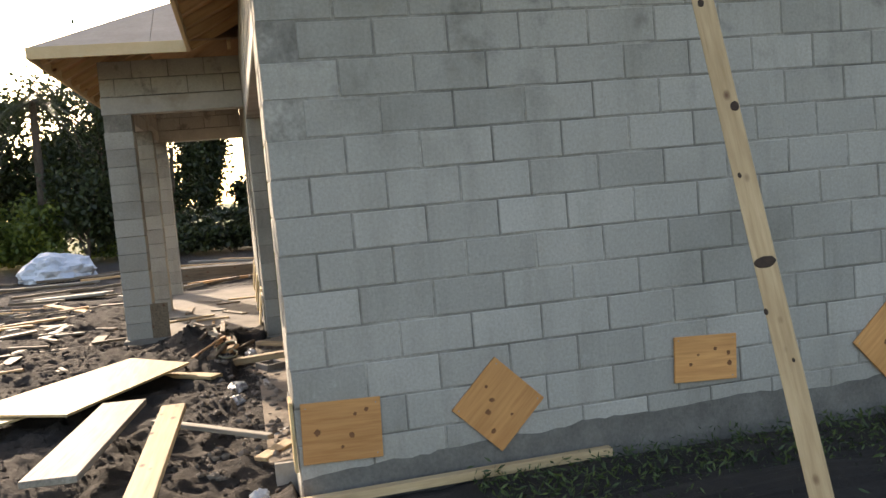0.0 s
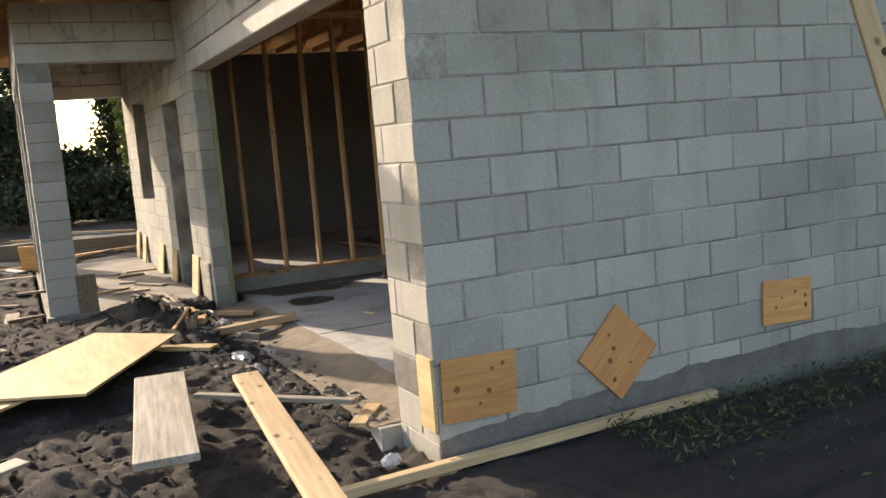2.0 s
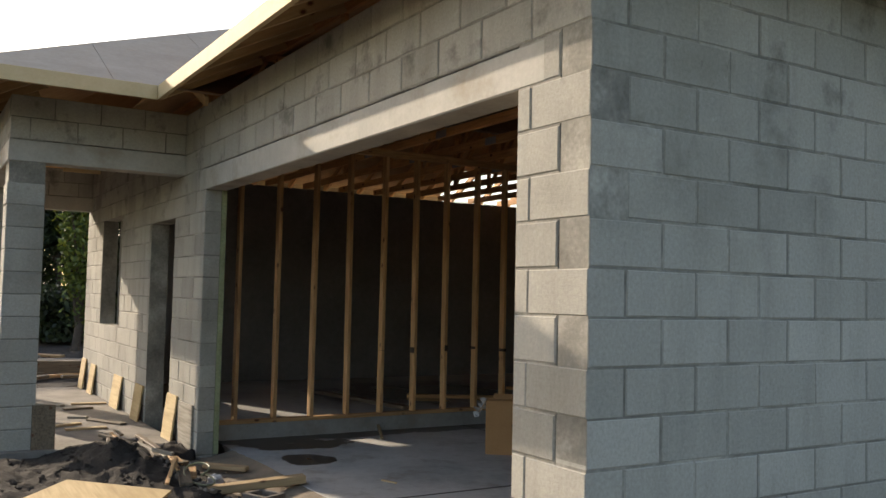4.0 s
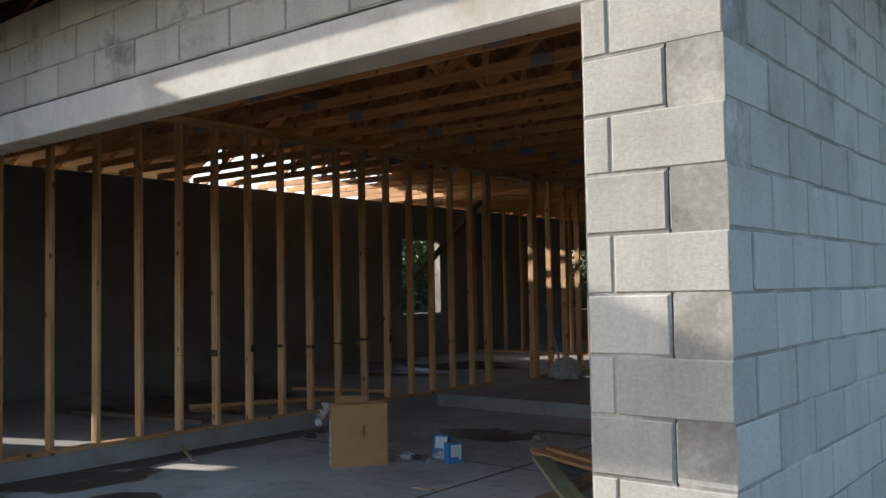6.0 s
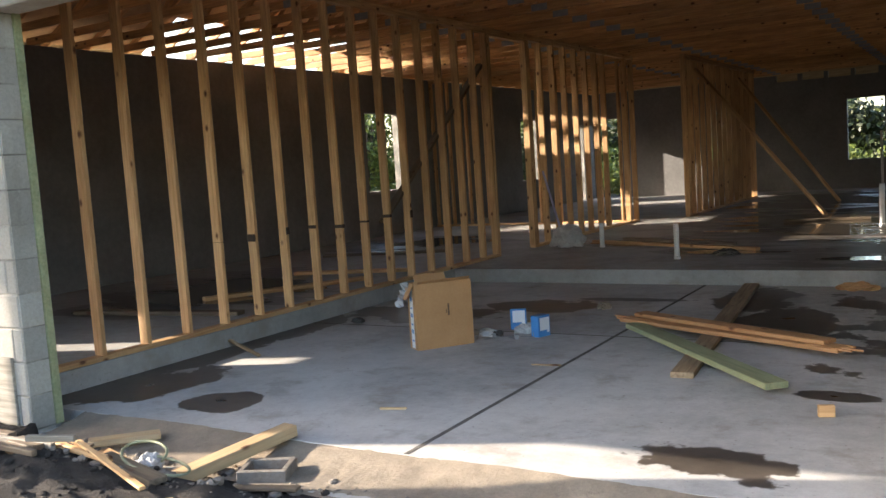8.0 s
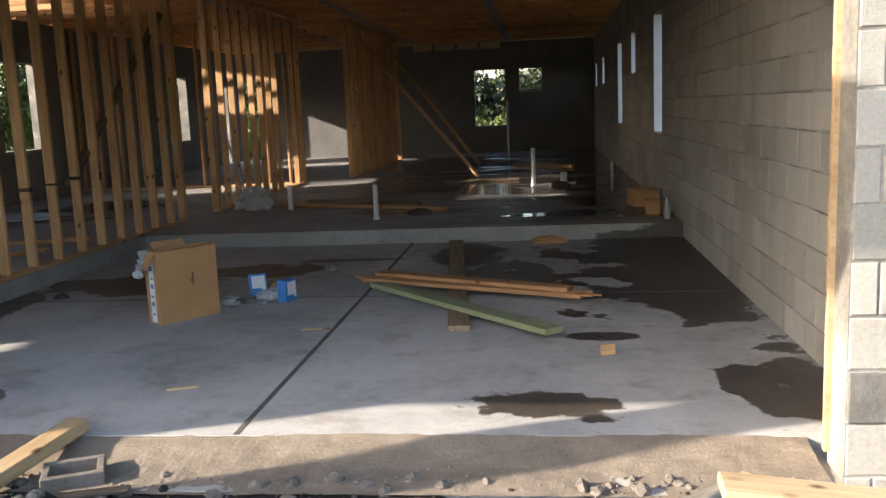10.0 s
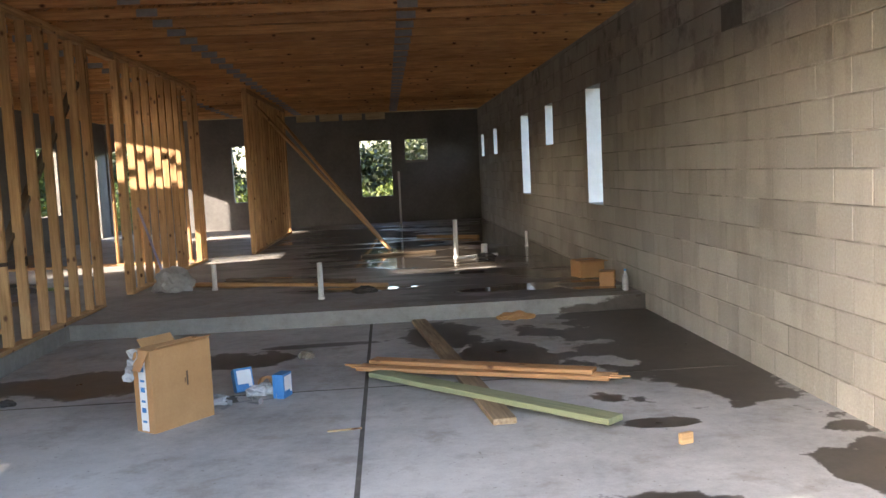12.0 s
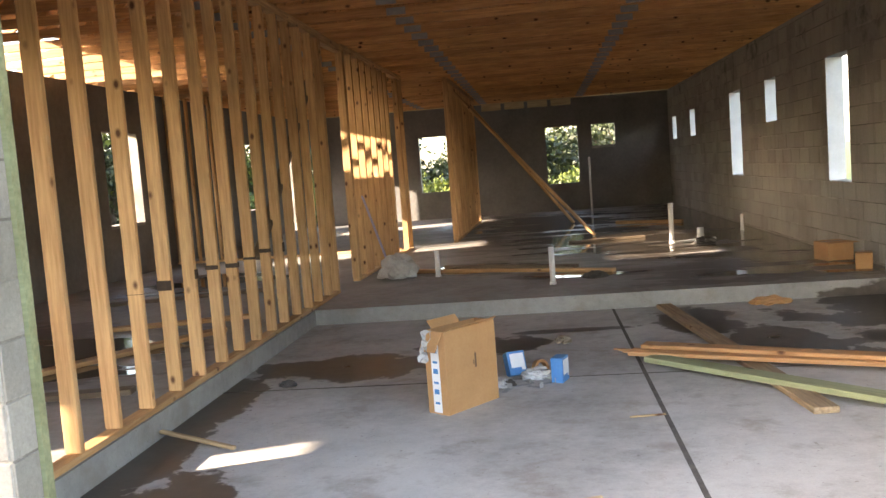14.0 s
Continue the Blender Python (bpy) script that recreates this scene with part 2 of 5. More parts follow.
M_FASCIA = plain_material("fascia_timber", (0.5, 0.37, 0.2), (0.6, 0.47, 0.28), 4, 0.75, 0.15)
M_SOIL = soil_material()
M_SLAB = slab_material("garage_concrete", [(-0.15, 4.35, 1.3, 2.35), (-2.35, 4.95, 0.38, 0.8), (-1.9, 4.1, 0.42, 0.5), (-5.1, 3.85, 0.8, 0.46), (-4.1, 4.35, 0.55, 0.3), (-3.4, 4.85, 0.42, 0.09),
                                             (-5.85, 1.9, 0.3, 2.0), (-5.5, 0.95, 0.42, 0.5), (-4.64, 0.8, 0.24, 0.24), (-1.62, 0.72, 0.38, 0.24), (-0.45, 1.0, 0.32, 0.45), (-1.28, 1.95, 0.22, 0.1)], 2.3, (1, 1, 1), 2.2, -0.1, 1.0)
M_HOUSE_SLAB = slab_material("house_concrete", [(-0.1, 13.0, 2.3, 9.6), (-2.5, 11.9, 2.1, 3.9), (-3.3, 16.4, 2.2, 4.4), (-4.3, 8.6, 1.1, 0.6), (-3.2, 7.4, 0.9, 0.35), (-7.8, 4.0, 1.4, 1.6), (-8.2, 9.0, 1.2, 1.4)], 2.6, (0.45, 1.5, 1), 1.3, 0.62, 0.66)
M_JOINT = plain_material("saw_cut", (0.05, 0.045, 0.04), (0.15, 0.135, 0.115), 9, 0.9, 0)
M_PLATE = plain_material("galvanised_plate", (0.25, 0.255, 0.26), (0.4, 0.405, 0.41), 20, 0.65, 0.2, 0.5)
M_BARK = plain_material("bark", (0.05, 0.035, 0.025), (0.14, 0.11, 0.085), 5, 0.95, 0.8, distance=0.03)
M_LEAF = leaf_material("broad_leaves", (0.01, 0.016, 0.005), (0.034, 0.05, 0.014))
M_LEAF2 = leaf_material("bright_leaves", (0.045, 0.075, 0.012), (0.13, 0.17, 0.03))
M_PVC = plain_material("white_pipe", (0.72, 0.72, 0.7), (0.82, 0.82, 0.8), 5, 0.4, 0)


# ---- mesh helpers ----
def finish(bm, name, mat, parent=None, label="", m=None):
    bmesh.ops.recalc_face_normals(bm, faces=bm.faces)
    me = bpy.data.meshes.new(name)
    bm.to_mesh(me)
    bm.free()
    for k in (mat if isinstance(mat, (list, tuple)) else [mat]):
        me.materials.append(k)
    ob = new(name, me)
    if parent:
        ob.parent = parent
    if m is not None:
        ob.matrix_basis = m
    if label:
        ob["label"] = label
    return ob


def part(name, bm, mat, parent, label="", m=None):
    return finish(bm, name, mat, parent, label, m)


def add_box(bm, x0, x1, y0, y1, z0, z1, idx=0):
    v = [bm.verts.new(p) for p in ((x0, y0, z0), (x1, y0, z0), (x1, y1, z0), (x0, y1, z0), (x0, y0, z1), (x1, y0, z1), (x1, y1, z1), (x0, y1, z1))]
    for q in ((0, 3, 2, 1), (4, 5, 6, 7), (0, 1, 5, 4), (1, 2, 6, 5), (2, 3, 7, 6), (3, 0, 4, 7)):
        bm.faces.new([v[i] for i in q]).material_index = idx
    return v


def box_bm(*boxes):
    bm = bmesh.new()
    for b in boxes:
        add_box(bm, *b)
    return bm


def bevelled(bm, width, segments=1):
    bmesh.ops.bevel(bm, geom=bm.edges[:] + bm.verts[:], offset=width, segments=segments, affect="EDGES", profile=0.5)
    return bm


def empty(name, at=(0, 0, 0), label="", category="", group="", kind=""):
    ob = new(name)
    ob.location = at
    ob.empty_display_size = 0.1
    return tagged(ob, label, category, group, kind)


BOARDS = {}


def board_mesh(L, W, T, mat):
    """A sawn board with eased edges: long axis x, width y, thickness z, centred."""
    key = (round(L, 3), round(W, 3), round(T, 3), mat.name)
    if key not in BOARDS:
        bm = box_bm((-L / 2, L / 2, -W / 2, W / 2, -T / 2, T / 2))
        bevelled(bm, min(0.004, T * 0.2))
        me = bpy.data.meshes.new("board")
        bm.to_mesh(me)
        bm.free()
        me.materials.append(mat)
        BOARDS[key] = me
    return BOARDS[key]


def board(name, L, W, T, mat, m, parent=None, label="", category="", group=""):
    ob = new(name, board_mesh(L, W, T, mat))
    if parent:
        ob.parent = parent
    ob.matrix_basis = m
    return tagged(ob, label, category, group)


def between(a, b, up=(0, 0, 1)):
    """The pose whose x axis runs from a to b, at their middle, with its z axis nearest to up."""
    a, b = Vector(a), Vector(b)
    x = (b - a).normalized()
    z = Vector(up)
    z = (z - x * z.dot(x)).normalized()
    y = z.cross(x)
    r = Matrix((x, y, z)).transposed().to_4x4()
    return Matrix.Translation((a + b) / 2) @ r


def stick(name, a, b, W, T, mat, parent=None, up=(0, 0, 1), **tags):
    return board(name, (Vector(b) - Vector(a)).length, W, T, mat, between(a, b, up), parent, **tags)


def block_geometry(L, H, D, c=0.005):
    """Verts and faces of one block, centred, with chamfered faces front and back; length x, depth y, height z."""
    verts, faces = [], []
    for y, k in ((-D / 2, c), (-D / 2 + c, 0), (D / 2 - c, 0), (D / 2, c)):
        l, h = L / 2 - k, H / 2 - k
        verts += [(-l, y, -h), (l, y, -h), (l, y, h), (-l, y, h)]
    faces.append((0, 1, 2, 3))
    for r in range(3):
        for i in range(4):
            j = (i + 1) % 4
            faces.append((r * 4 + j, r * 4 + i, r * 4 + 4 + i, r * 4 + 4 + j))
    faces.append((15, 14, 13, 12))
    return verts, faces


BLOCKS = {}


def block_mesh(L, H, D):
    key = (round(L * 500) / 500, round(H * 500) / 500, round(D, 3))
    if key not in BLOCKS:
        me = bpy.data.meshes.new("block")
        me.from_pydata(*[block_geometry(*key)[0], [], block_geometry(*key)[1]])
        me.materials.append(M_BLOCK)
        BLOCKS[key] = me
    return BLOCKS[key]


def wall_rects(s0, s1, z0, z1, openings):
    """The wall's face cut into rectangles round its openings."""
    ss = sorted({s0, s1, *[v for o in openings for v in o[:2] if s0 < v < s1]})
    zs = sorted({z0, z1, *[v for o in openings for v in o[2:4] if z0 < v < z1]})
    for a, b in zip(ss, ss[1:]):
        run = None
        for c, d in zip(zs, zs[1:]):
            inside = any(o[0] < (a + b) / 2 < o[1] and o[2] < (c + d) / 2 < o[3] for o in openings)
            if inside:
                if run:
                    yield a, b, run[0], run[1]
                run = None
            else:
                run = (run[0], d) if run else (c, d)
        if run:
            yield a, b, run[0], run[1]


PIECES = []   # block pieces, built last


def block_wall(name, axis, at, s0, s1, z0, z1, openings=(), single=None, phase=0, corner=None, label="concrete block wall with grey mortar joints"):
    """A block wall 0.2 m thick whose centre line lies at `at`; axis 'x' or 'y' is the way it runs. single: the stretch (s range) built block by block."""
    bm = bmesh.new()
    t = 0.0945
    for a, b, c, d in wall_rects(s0 + 0.004, s1 - 0.004, z0, z1 - 0.004, openings):
        if axis == "x":
            add_box(bm, a, b, at - t, at + t, c, d)
        else:
            add_box(bm, at - t, at + t, a, b, c, d)
    ob = finish(bm, name, M_MORTAR)
    tagged(ob, label, "wall", "", "structure")
    PIECES.append((ob, axis, at, s0, s1, z0, z1, openings, single, phase, corner))
    return ob


def lay_blocks():
    for ob, axis, at, s0, s1, z0, z1, openings, single, phase, corner in PIECES:
        J = 0.010
        verts, faces = [], []
        k0 = math.floor(z0 / COURSE + 1e-6)
        first, last = s0, s1
        for k in range(k0, math.ceil(z1 / COURSE - 1e-6)):
            za, zb = max(k * COURSE, z0), min((k + 1) * COURSE, z1)
            if zb - za < 0.03:
                continue
            if corner == "start":
                s0 = first + 0.2032 * (k % 2)
            if corner == "end":
                s1 = last + 0.2 * (k % 2)
            off = 0.5 * BLOCK * ((k + phase) % 2)
            n0 = math.floor((s0 - off) / BLOCK)
            for n in range(n0, math.ceil((s1 - off) / BLOCK)):
                spans = [(max(off + n * BLOCK, s0), min(off + (n + 1) * BLOCK, s1))]
                for o in openings:
                    if o[2] < (za + zb) / 2 < o[3]:
                        nxt = []
                        for a, b in spans:
                            if o[1] <= a or o[0] >= b:
                                nxt.append((a, b))
                            else:
                                nxt += [q for q in ((a, o[0]), (o[1], b)) if q[1] - q[0] > 0.03]
                        spans = nxt
                for a, b in spans:
                    if b - a < 0.03:
                        continue
                    L, H = b - a - J, zb - za - J
                    s, z = (a + b) / 2, (za + zb) / 2
                    jit = random.uniform(-0.0015, 0.0015)
                    turn = radians(random.uniform(-0.35, 0.35))
                    L, H = L + random.uniform(-0.003, 0.0025), H + random.uniform(-0.0025, 0.002)
                    if single and single[0] <= s <= single[1]:
                        bl = new("block", block_mesh(L, H, 0.2))
                        bl.parent = ob
                        if axis == "x":
                            bl.matrix_basis = Matrix.Translation((s, at + jit, z)) @ Matrix.Rotation(turn, 4, "Y")
                        else:
                            bl.matrix_basis = Matrix.Translation((at + jit, s, z)) @ Matrix.Rotation(radians(90), 4, "Z") @ Matrix.Rotation(turn, 4, "Y")
                    else:
                        v, f = block_geometry(L, H, 0.2)
                        base = len(verts)
                        for x, y, zz in v:
                            verts.append((s + x, at + y + jit, z + zz) if axis == "x" else (at - y + jit, s + x, z + zz))
                        faces += [tuple(base + i for i in q) for q in f]
        if verts:
            me = bpy.data.meshes.new("block_courses")
            me.from_pydata(verts, [], faces)
            me.materials.append(M_BLOCK_FAR)
            run = new("block_courses", me)
            run.parent = ob
            run["kind"] = "stuff"


# ---- ground ----
def value_noise(x, y, seed):
    def h(i, j):
        n = np.sin(i * 127.1 + j * 311.7 + seed * 74.7) * 43758.5453
        return n - np.floor(n)
    i, j = np.floor(x), np.floor(y)
    u, v = x - i, y - j
    u, v = u * u * (3 - 2 * u), v * v * (3 - 2 * v)
    return (h(i, j) * (1 - u) + h(i + 1, j) * u) * (1 - v) + (h(i, j + 1) * (1 - u) + h(i + 1, j + 1) * u) * v


def axis_steps(a, b, fine, far):
    mid = np.arange(a, b + fine / 2, fine)
    out = [1.0]
    while out[-1] < far:
        out.append(out[-1] * 1.35 + 0.2)
    out = np.array(out)
    return np.concatenate([(a - out)[::-1], mid, b + out])


def ground_height(x, y):
    z = np.full(x.shape, -0.50)
    z = z + 0.10 * np.clip((-0.5 - x) / 2.5, 0, 1)                       # the soil rises towards the porch
    rough = np.clip((3.2 - np.abs(x + 3.2) * 0.28), 0, 1)
    rough = rough * np.clip(4.0 - x, 0, 1) * np.clip(x + 12.0, 0, 1) * np.clip((y + 5.0) / 0.8, 0, 1)      # level ground beyond the trampled plot
    n = 0.55 * value_noise(x * 2.3, y * 2.3, 1) + 0.32 * value_noise(x * 6.1, y * 6.1, 2) + 0.22 * value_noise(x * 14, y * 14, 3) + 0.16 * np.abs(value_noise(x * 27, y * 27, 6) - 0.5)
    z = z + 0.20 * (n - 0.55) * rough
    heap = np.exp(-((x + 4.6) / 1.5) ** 2 - ((y + 0.75) / 0.35) ** 2)    # bank of soil by the porch corner
    z = z + 0.16 * heap * (0.5 + value_noise(x * 5, y * 5, 4))
    far = np.clip((np.hypot(x + 5, y - 6) - 25) / 30, 0, 1)
    z = z * (1 - far) - 0.5 * far
    house = (x > -10.6) & (x < 0.1) & (y > -0.02) & (y < 21.2)
    apron = (x > -5.3) & (x < -0.45) & (y > -0.35) & (y < 0.4)
    porch = (x > -11.6) & (x < -6.0) & (y > -1.65) & (y < 0.2)
    side = (x > -0.05) & (np.abs(x) < 0.6) & (y > 0)
    z = np.where(side, -0.53 + 0.04 * value_noise(x * 7, y * 7, 9), z)
    return np.where(house | porch, -0.62, np.where(apron, np.minimum(z, -0.44), z))


xs, ys = axis_steps(-12, 4, 0.034, 700), axis_steps(-5, 1.0, 0.034, 700)
GX, GY = np.meshgrid(xs, ys)
GZ = ground_height(GX, GY)
nx, ny = len(xs), len(ys)
idx = np.arange(nx * ny).reshape(ny, nx)
quads = np.stack([idx[:-1, :-1], idx[:-1, 1:], idx[1:, 1:], idx[1:, :-1]], -1).reshape(-1, 4)
gme = bpy.data.meshes.new("ground")
gme.from_pydata(np.stack([GX, GY, GZ], -1).reshape(-1, 3).tolist(), [], quads.tolist())
gme.materials.append(M_SOIL)
gme.polygons.foreach_set("use_smooth", [True] * len(gme.polygons))
tagged(new("ground", gme), "dark churned building-site soil with clods and ruts", "ground", "", "structure")


def ground_at(x, y):
    return float(ground_height(np.array([x]), np.array([y]))[0])


# ---- slabs ----
bm = box_bm((OPEN_L - 0.55, -0.2, 0.33, 5.82, FLOOR - 0.2, FLOOR))
garage_floor = tagged(finish(bm, "floor", M_SLAB), "grey trowelled garage slab with damp patches", "floor", "", "structure")
bm = box_bm((STUD_X - 0.1, -0.2, 5.82, FAR_Y, SLAB - 0.35, SLAB), (LEFT_X, STUD_X + 0.06, 0.2, 5.82, SLAB - 0.35, SLAB), (LEFT_X, STUD_X - 0.1, 5.82, FAR_Y, SLAB - 0.35, SLAB))
house_floor = tagged(finish(bm, "floor_house", M_HOUSE_SLAB), "raised concrete house slab, wet and littered with puddles", "floor", "", "structure")
bm = box_bm((OPEN_L, -0.508, -0.12, 0.33, -0.62, -0.43))
tagged(finish(bm, "door_sill", M_CAST), "sandy concrete footing strip before the garage slab", "footing", "", "structure")
for nm, b in (("saw_cut_long", (-2.98, -2.953, 0.34, 5.8, FLOOR, FLOOR + 0.002)), ("saw_cut_cross", (-5.9, -0.3, 3.19, 3.205, FLOOR, FLOOR + 0.002))):
    tagged(finish(box_bm(b), nm, M_JOINT), "dark saw-cut control joint in the slab", "joint", "", "structure")
bm = box_bm((-11.5, -6.0, -1.62, 0.0, -0.62, -0.38))
tagged(finish(bm, "floor_porch", plain_material("dusty_concrete", (0.13, 0.115, 0.1), (0.27, 0.245, 0.215), 3, 0.92, 0.4)), "dusty concrete porch slab", "floor", "", "structure")

# ---- walls ----
RIGHT_WINDOWS = [(7.45, 8.2, 0.6096, 2.07), (10.41, 11.02, 1.4224, 2.07), (12.65, 13.5, 0.6096, 2.05), (17.0, 17.65, 1.4, 2.0), (19.6, 20.25, 1.37, 1.98)]
LEFT_WINDOWS = [(9.9, 11.05, 0.55, 2.02), (16.2, 17.35, 0.5, 1.97), (19.65, 20.12, SLAB, 1.85)]
SLOTS = [(-5.02 + 0.61 * k, -4.5 + 0.61 * k, 2.53, 2.75) for k in range(4)]      # open bays between the truss heels
FAR_WINDOWS = SLOTS + [(-9.95, -9.2, SLAB, 1.98), (-6.75, -5.85, 0.5, 1.97), (-3.38, -2.55, 0.49, 1.97), (-2.18, -1.58, 1.35, 1.97)]
block_wall("wall_right", "y", -0.1, 0.0, FAR_Y + 0.2, -0.61, WALL_TOP, RIGHT_WINDOWS, (0.0, 6.6), 0, "start")
block_wall("wall_far", "x", FAR_Y + 0.1, LEFT_X - 0.2, -0.2, -0.61, WALL_TOP, FAR_WINDOWS)
block_wall("wall_left", "y", LEFT_X - 0.1, 0.2, FAR_Y + 0.2, -0.61, WALL_TOP, LEFT_WINDOWS)
FRONT_OPENINGS = [(OPEN_L, OPEN_R, -1, OPEN_TOP + COURSE), (-7.45, -6.44, -1, 1.829), (-10.3, -9.03, 0.6096, 2.1)]
block_wall("wall_front", "x", 0.1, -11.5, -0.2, -0.61, FRONT_TOP, FRONT_OPENINGS, (-11.5, 0.0), 1, "end")
bm = box_bm((OPEN_L - 0.2, OPEN_R + 0.2, 0.0, 0.2, OPEN_TOP, OPEN_TOP + COURSE - 0.008))
bevelled(bm, 0.008)
tagged(finish(bm, "lintel", M_CAST), "smooth precast concrete lintel over the garage opening", "lintel", "", "structure")
bm = box_bm((OPEN_R - 0.02, OPEN_R, 0.165, 0.2, FLOOR, OPEN_TOP))
buck_r = tagged(finish(bm, "door_buck", M_PALE), "pale timber buck strip on the opening's block jamb", "door buck", "", "structure")
bm = box_bm((OPEN_L, OPEN_L + 0.02, 0.155, 0.2, FLOOR - 0.03, OPEN_TOP))
tagged(finish(bm, "door_buck", M_TREATED), "green treated timber buck strip on the block jamb", "door buck", "", "structure")
# smooth sheets over far and left walls' inner faces, darkened to stand in for shade
M_SHADE_COAT = plain_material("shade_coat", (0.115, 0.11, 0.107), (0.225, 0.216, 0.21), 1.3, 0.7, 0.25)


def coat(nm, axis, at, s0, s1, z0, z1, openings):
    """One sheet, 9 mm thick, with its openings cut out."""
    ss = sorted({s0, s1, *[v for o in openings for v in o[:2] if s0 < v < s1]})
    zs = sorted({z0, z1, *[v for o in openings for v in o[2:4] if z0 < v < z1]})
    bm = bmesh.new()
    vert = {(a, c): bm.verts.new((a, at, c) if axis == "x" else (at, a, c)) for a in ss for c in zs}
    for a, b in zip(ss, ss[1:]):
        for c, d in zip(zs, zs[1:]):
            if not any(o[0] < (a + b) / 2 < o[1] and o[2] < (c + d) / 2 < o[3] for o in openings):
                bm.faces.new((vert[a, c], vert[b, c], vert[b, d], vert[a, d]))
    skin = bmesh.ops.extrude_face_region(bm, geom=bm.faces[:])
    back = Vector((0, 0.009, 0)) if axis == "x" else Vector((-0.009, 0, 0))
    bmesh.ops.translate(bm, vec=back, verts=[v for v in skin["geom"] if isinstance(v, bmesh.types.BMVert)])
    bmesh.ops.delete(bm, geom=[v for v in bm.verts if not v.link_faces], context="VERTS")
    tagged(finish(bm, nm, M_SHADE_COAT), "smooth sheet over the block wall, darkened to stand in for shade", "render", "", "structure")


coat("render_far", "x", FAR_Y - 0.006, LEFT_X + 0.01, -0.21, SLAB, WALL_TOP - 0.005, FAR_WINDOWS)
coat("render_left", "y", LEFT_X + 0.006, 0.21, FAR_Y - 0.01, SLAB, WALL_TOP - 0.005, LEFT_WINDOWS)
tagged(finish(box_bm((-5.4, -2.4, FAR_Y + 0.42, FAR_Y + 0.44, 2.45, 2.9)), "frieze_board", M_PALE), "pale frieze board behind the truss heels", "frieze board", "", "structure")

# plates on the long wall's window jambs, whitened to stand in for strong skylight
M_SKYLIT_JAMB = plain_material("skylit_jamb", (0.68, 0.67, 0.64), (0.82, 0.81, 0.79), 5, 0.85, 0.3)
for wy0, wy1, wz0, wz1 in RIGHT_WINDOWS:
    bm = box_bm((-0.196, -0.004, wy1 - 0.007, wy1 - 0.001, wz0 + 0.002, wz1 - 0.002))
    tagged(finish(bm, "window_jamb", M_SKYLIT_JAMB), "jamb plate in a raw window opening, whitened for skylight", "jamb", "", "structure")
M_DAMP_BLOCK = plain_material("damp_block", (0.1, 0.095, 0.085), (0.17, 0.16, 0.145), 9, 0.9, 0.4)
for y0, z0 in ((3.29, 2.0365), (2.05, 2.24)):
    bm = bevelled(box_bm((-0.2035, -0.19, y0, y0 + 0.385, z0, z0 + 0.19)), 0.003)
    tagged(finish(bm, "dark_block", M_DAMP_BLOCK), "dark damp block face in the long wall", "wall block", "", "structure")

# dark band over the footing course of the long wall, with a ragged upper edge
M_FOOT = plain_material("dark_wall_foot", (0.085, 0.08, 0.07), (0.2, 0.19, 0.17), 5, 0.9, 0.6, distance=0.01)
bm = bmesh.new()
lower, upper = [], []
for i in range(161):
    fy = 0.012 + i * 0.05
    top = -0.385 + 0.09 * min(1.0, fy / 1.6) + 0.035 * noise.noise(Vector((fy * 1.7, 0, 5))) + 0.02 * noise.noise(Vector((fy * 7, 0, 2))) + 0.01 * noise.noise(Vector((fy * 19, 0, 8)))
    lower.append([bm.verts.new((x, fy, -0.6)) for x in (-0.01, 0.0032)])
    upper.append([bm.verts.new((x, fy, top)) for x in (-0.01, 0.0032)])
for i in range(160):
    bm.faces.new((lower[i][1], lower[i + 1][1], upper[i + 1][1], upper[i][1]))
    bm.faces.new((upper[i][1], upper[i + 1][1], upper[i + 1][0], upper[i][0]))
tagged(finish(bm, "parge_coat", M_FOOT), "dark band along the long wall's foot", "footing", "", "structure")

# block ends showing in the jamb of the garage opening
bm = box_bm(*[(OPEN_L - 0.01, OPEN_L + 0.005, 0.006, 0.152, -0.61 + k * COURSE + 0.005, -0.61 + (k + 1) * COURSE - 0.005) for k in range(13)])
tagged(finish(bevelled(bm, 0.002), "opening_jamb", M_BLOCK_FAR), "pale block ends in the garage opening's jamb", "jamb", "", "structure")

tagged(finish(bevelled(box_bm((OPEN_R + 0.006, -0.185, -0.009, 0.02, -0.196, -0.006)), 0.004), "rough_block", M_FOOT), "dark rough-faced block at the foot of the pier", "wall block", "", "structure")

# ---- porch ----
def masonry_column(x0, x1, y0, y1, z1, label):
    col = empty("porch_column", ((x0 + x1) / 2, (y0 + y1) / 2, -0.6), label, "column", "columns of the porch", "")
    cx, cy = (x0 + x1) / 2, (y0 + y1) / 2
    part("core", box_bm((x0 + 0.008 - cx, x1 - 0.008 - cx, y0 + 0.008 - cy, y1 - 0.008 - cy, 0, z1 + 0.6)), M_MORTAR, col)
    k, z = 0, 0.0
    bm0 = bevelled(box_bm((x0 - cx, x1 - cx, y0 - cy, y1 - cy, -0.0975, 0.0975)), 0.005)
    me = bpy.data.meshes.new("block")
    bm0.to_mesh(me)
    bm0.free()
    me.materials.append(M_BLOCK)
    while z + 0.2 < z1 + 0.605:
        b = new("block", me)
        b.parent = col
        b.location = (random.uniform(-0.002, 0.002), random.uniform(-0.002, 0.002), z + 0.1)
        z += COURSE
    return col


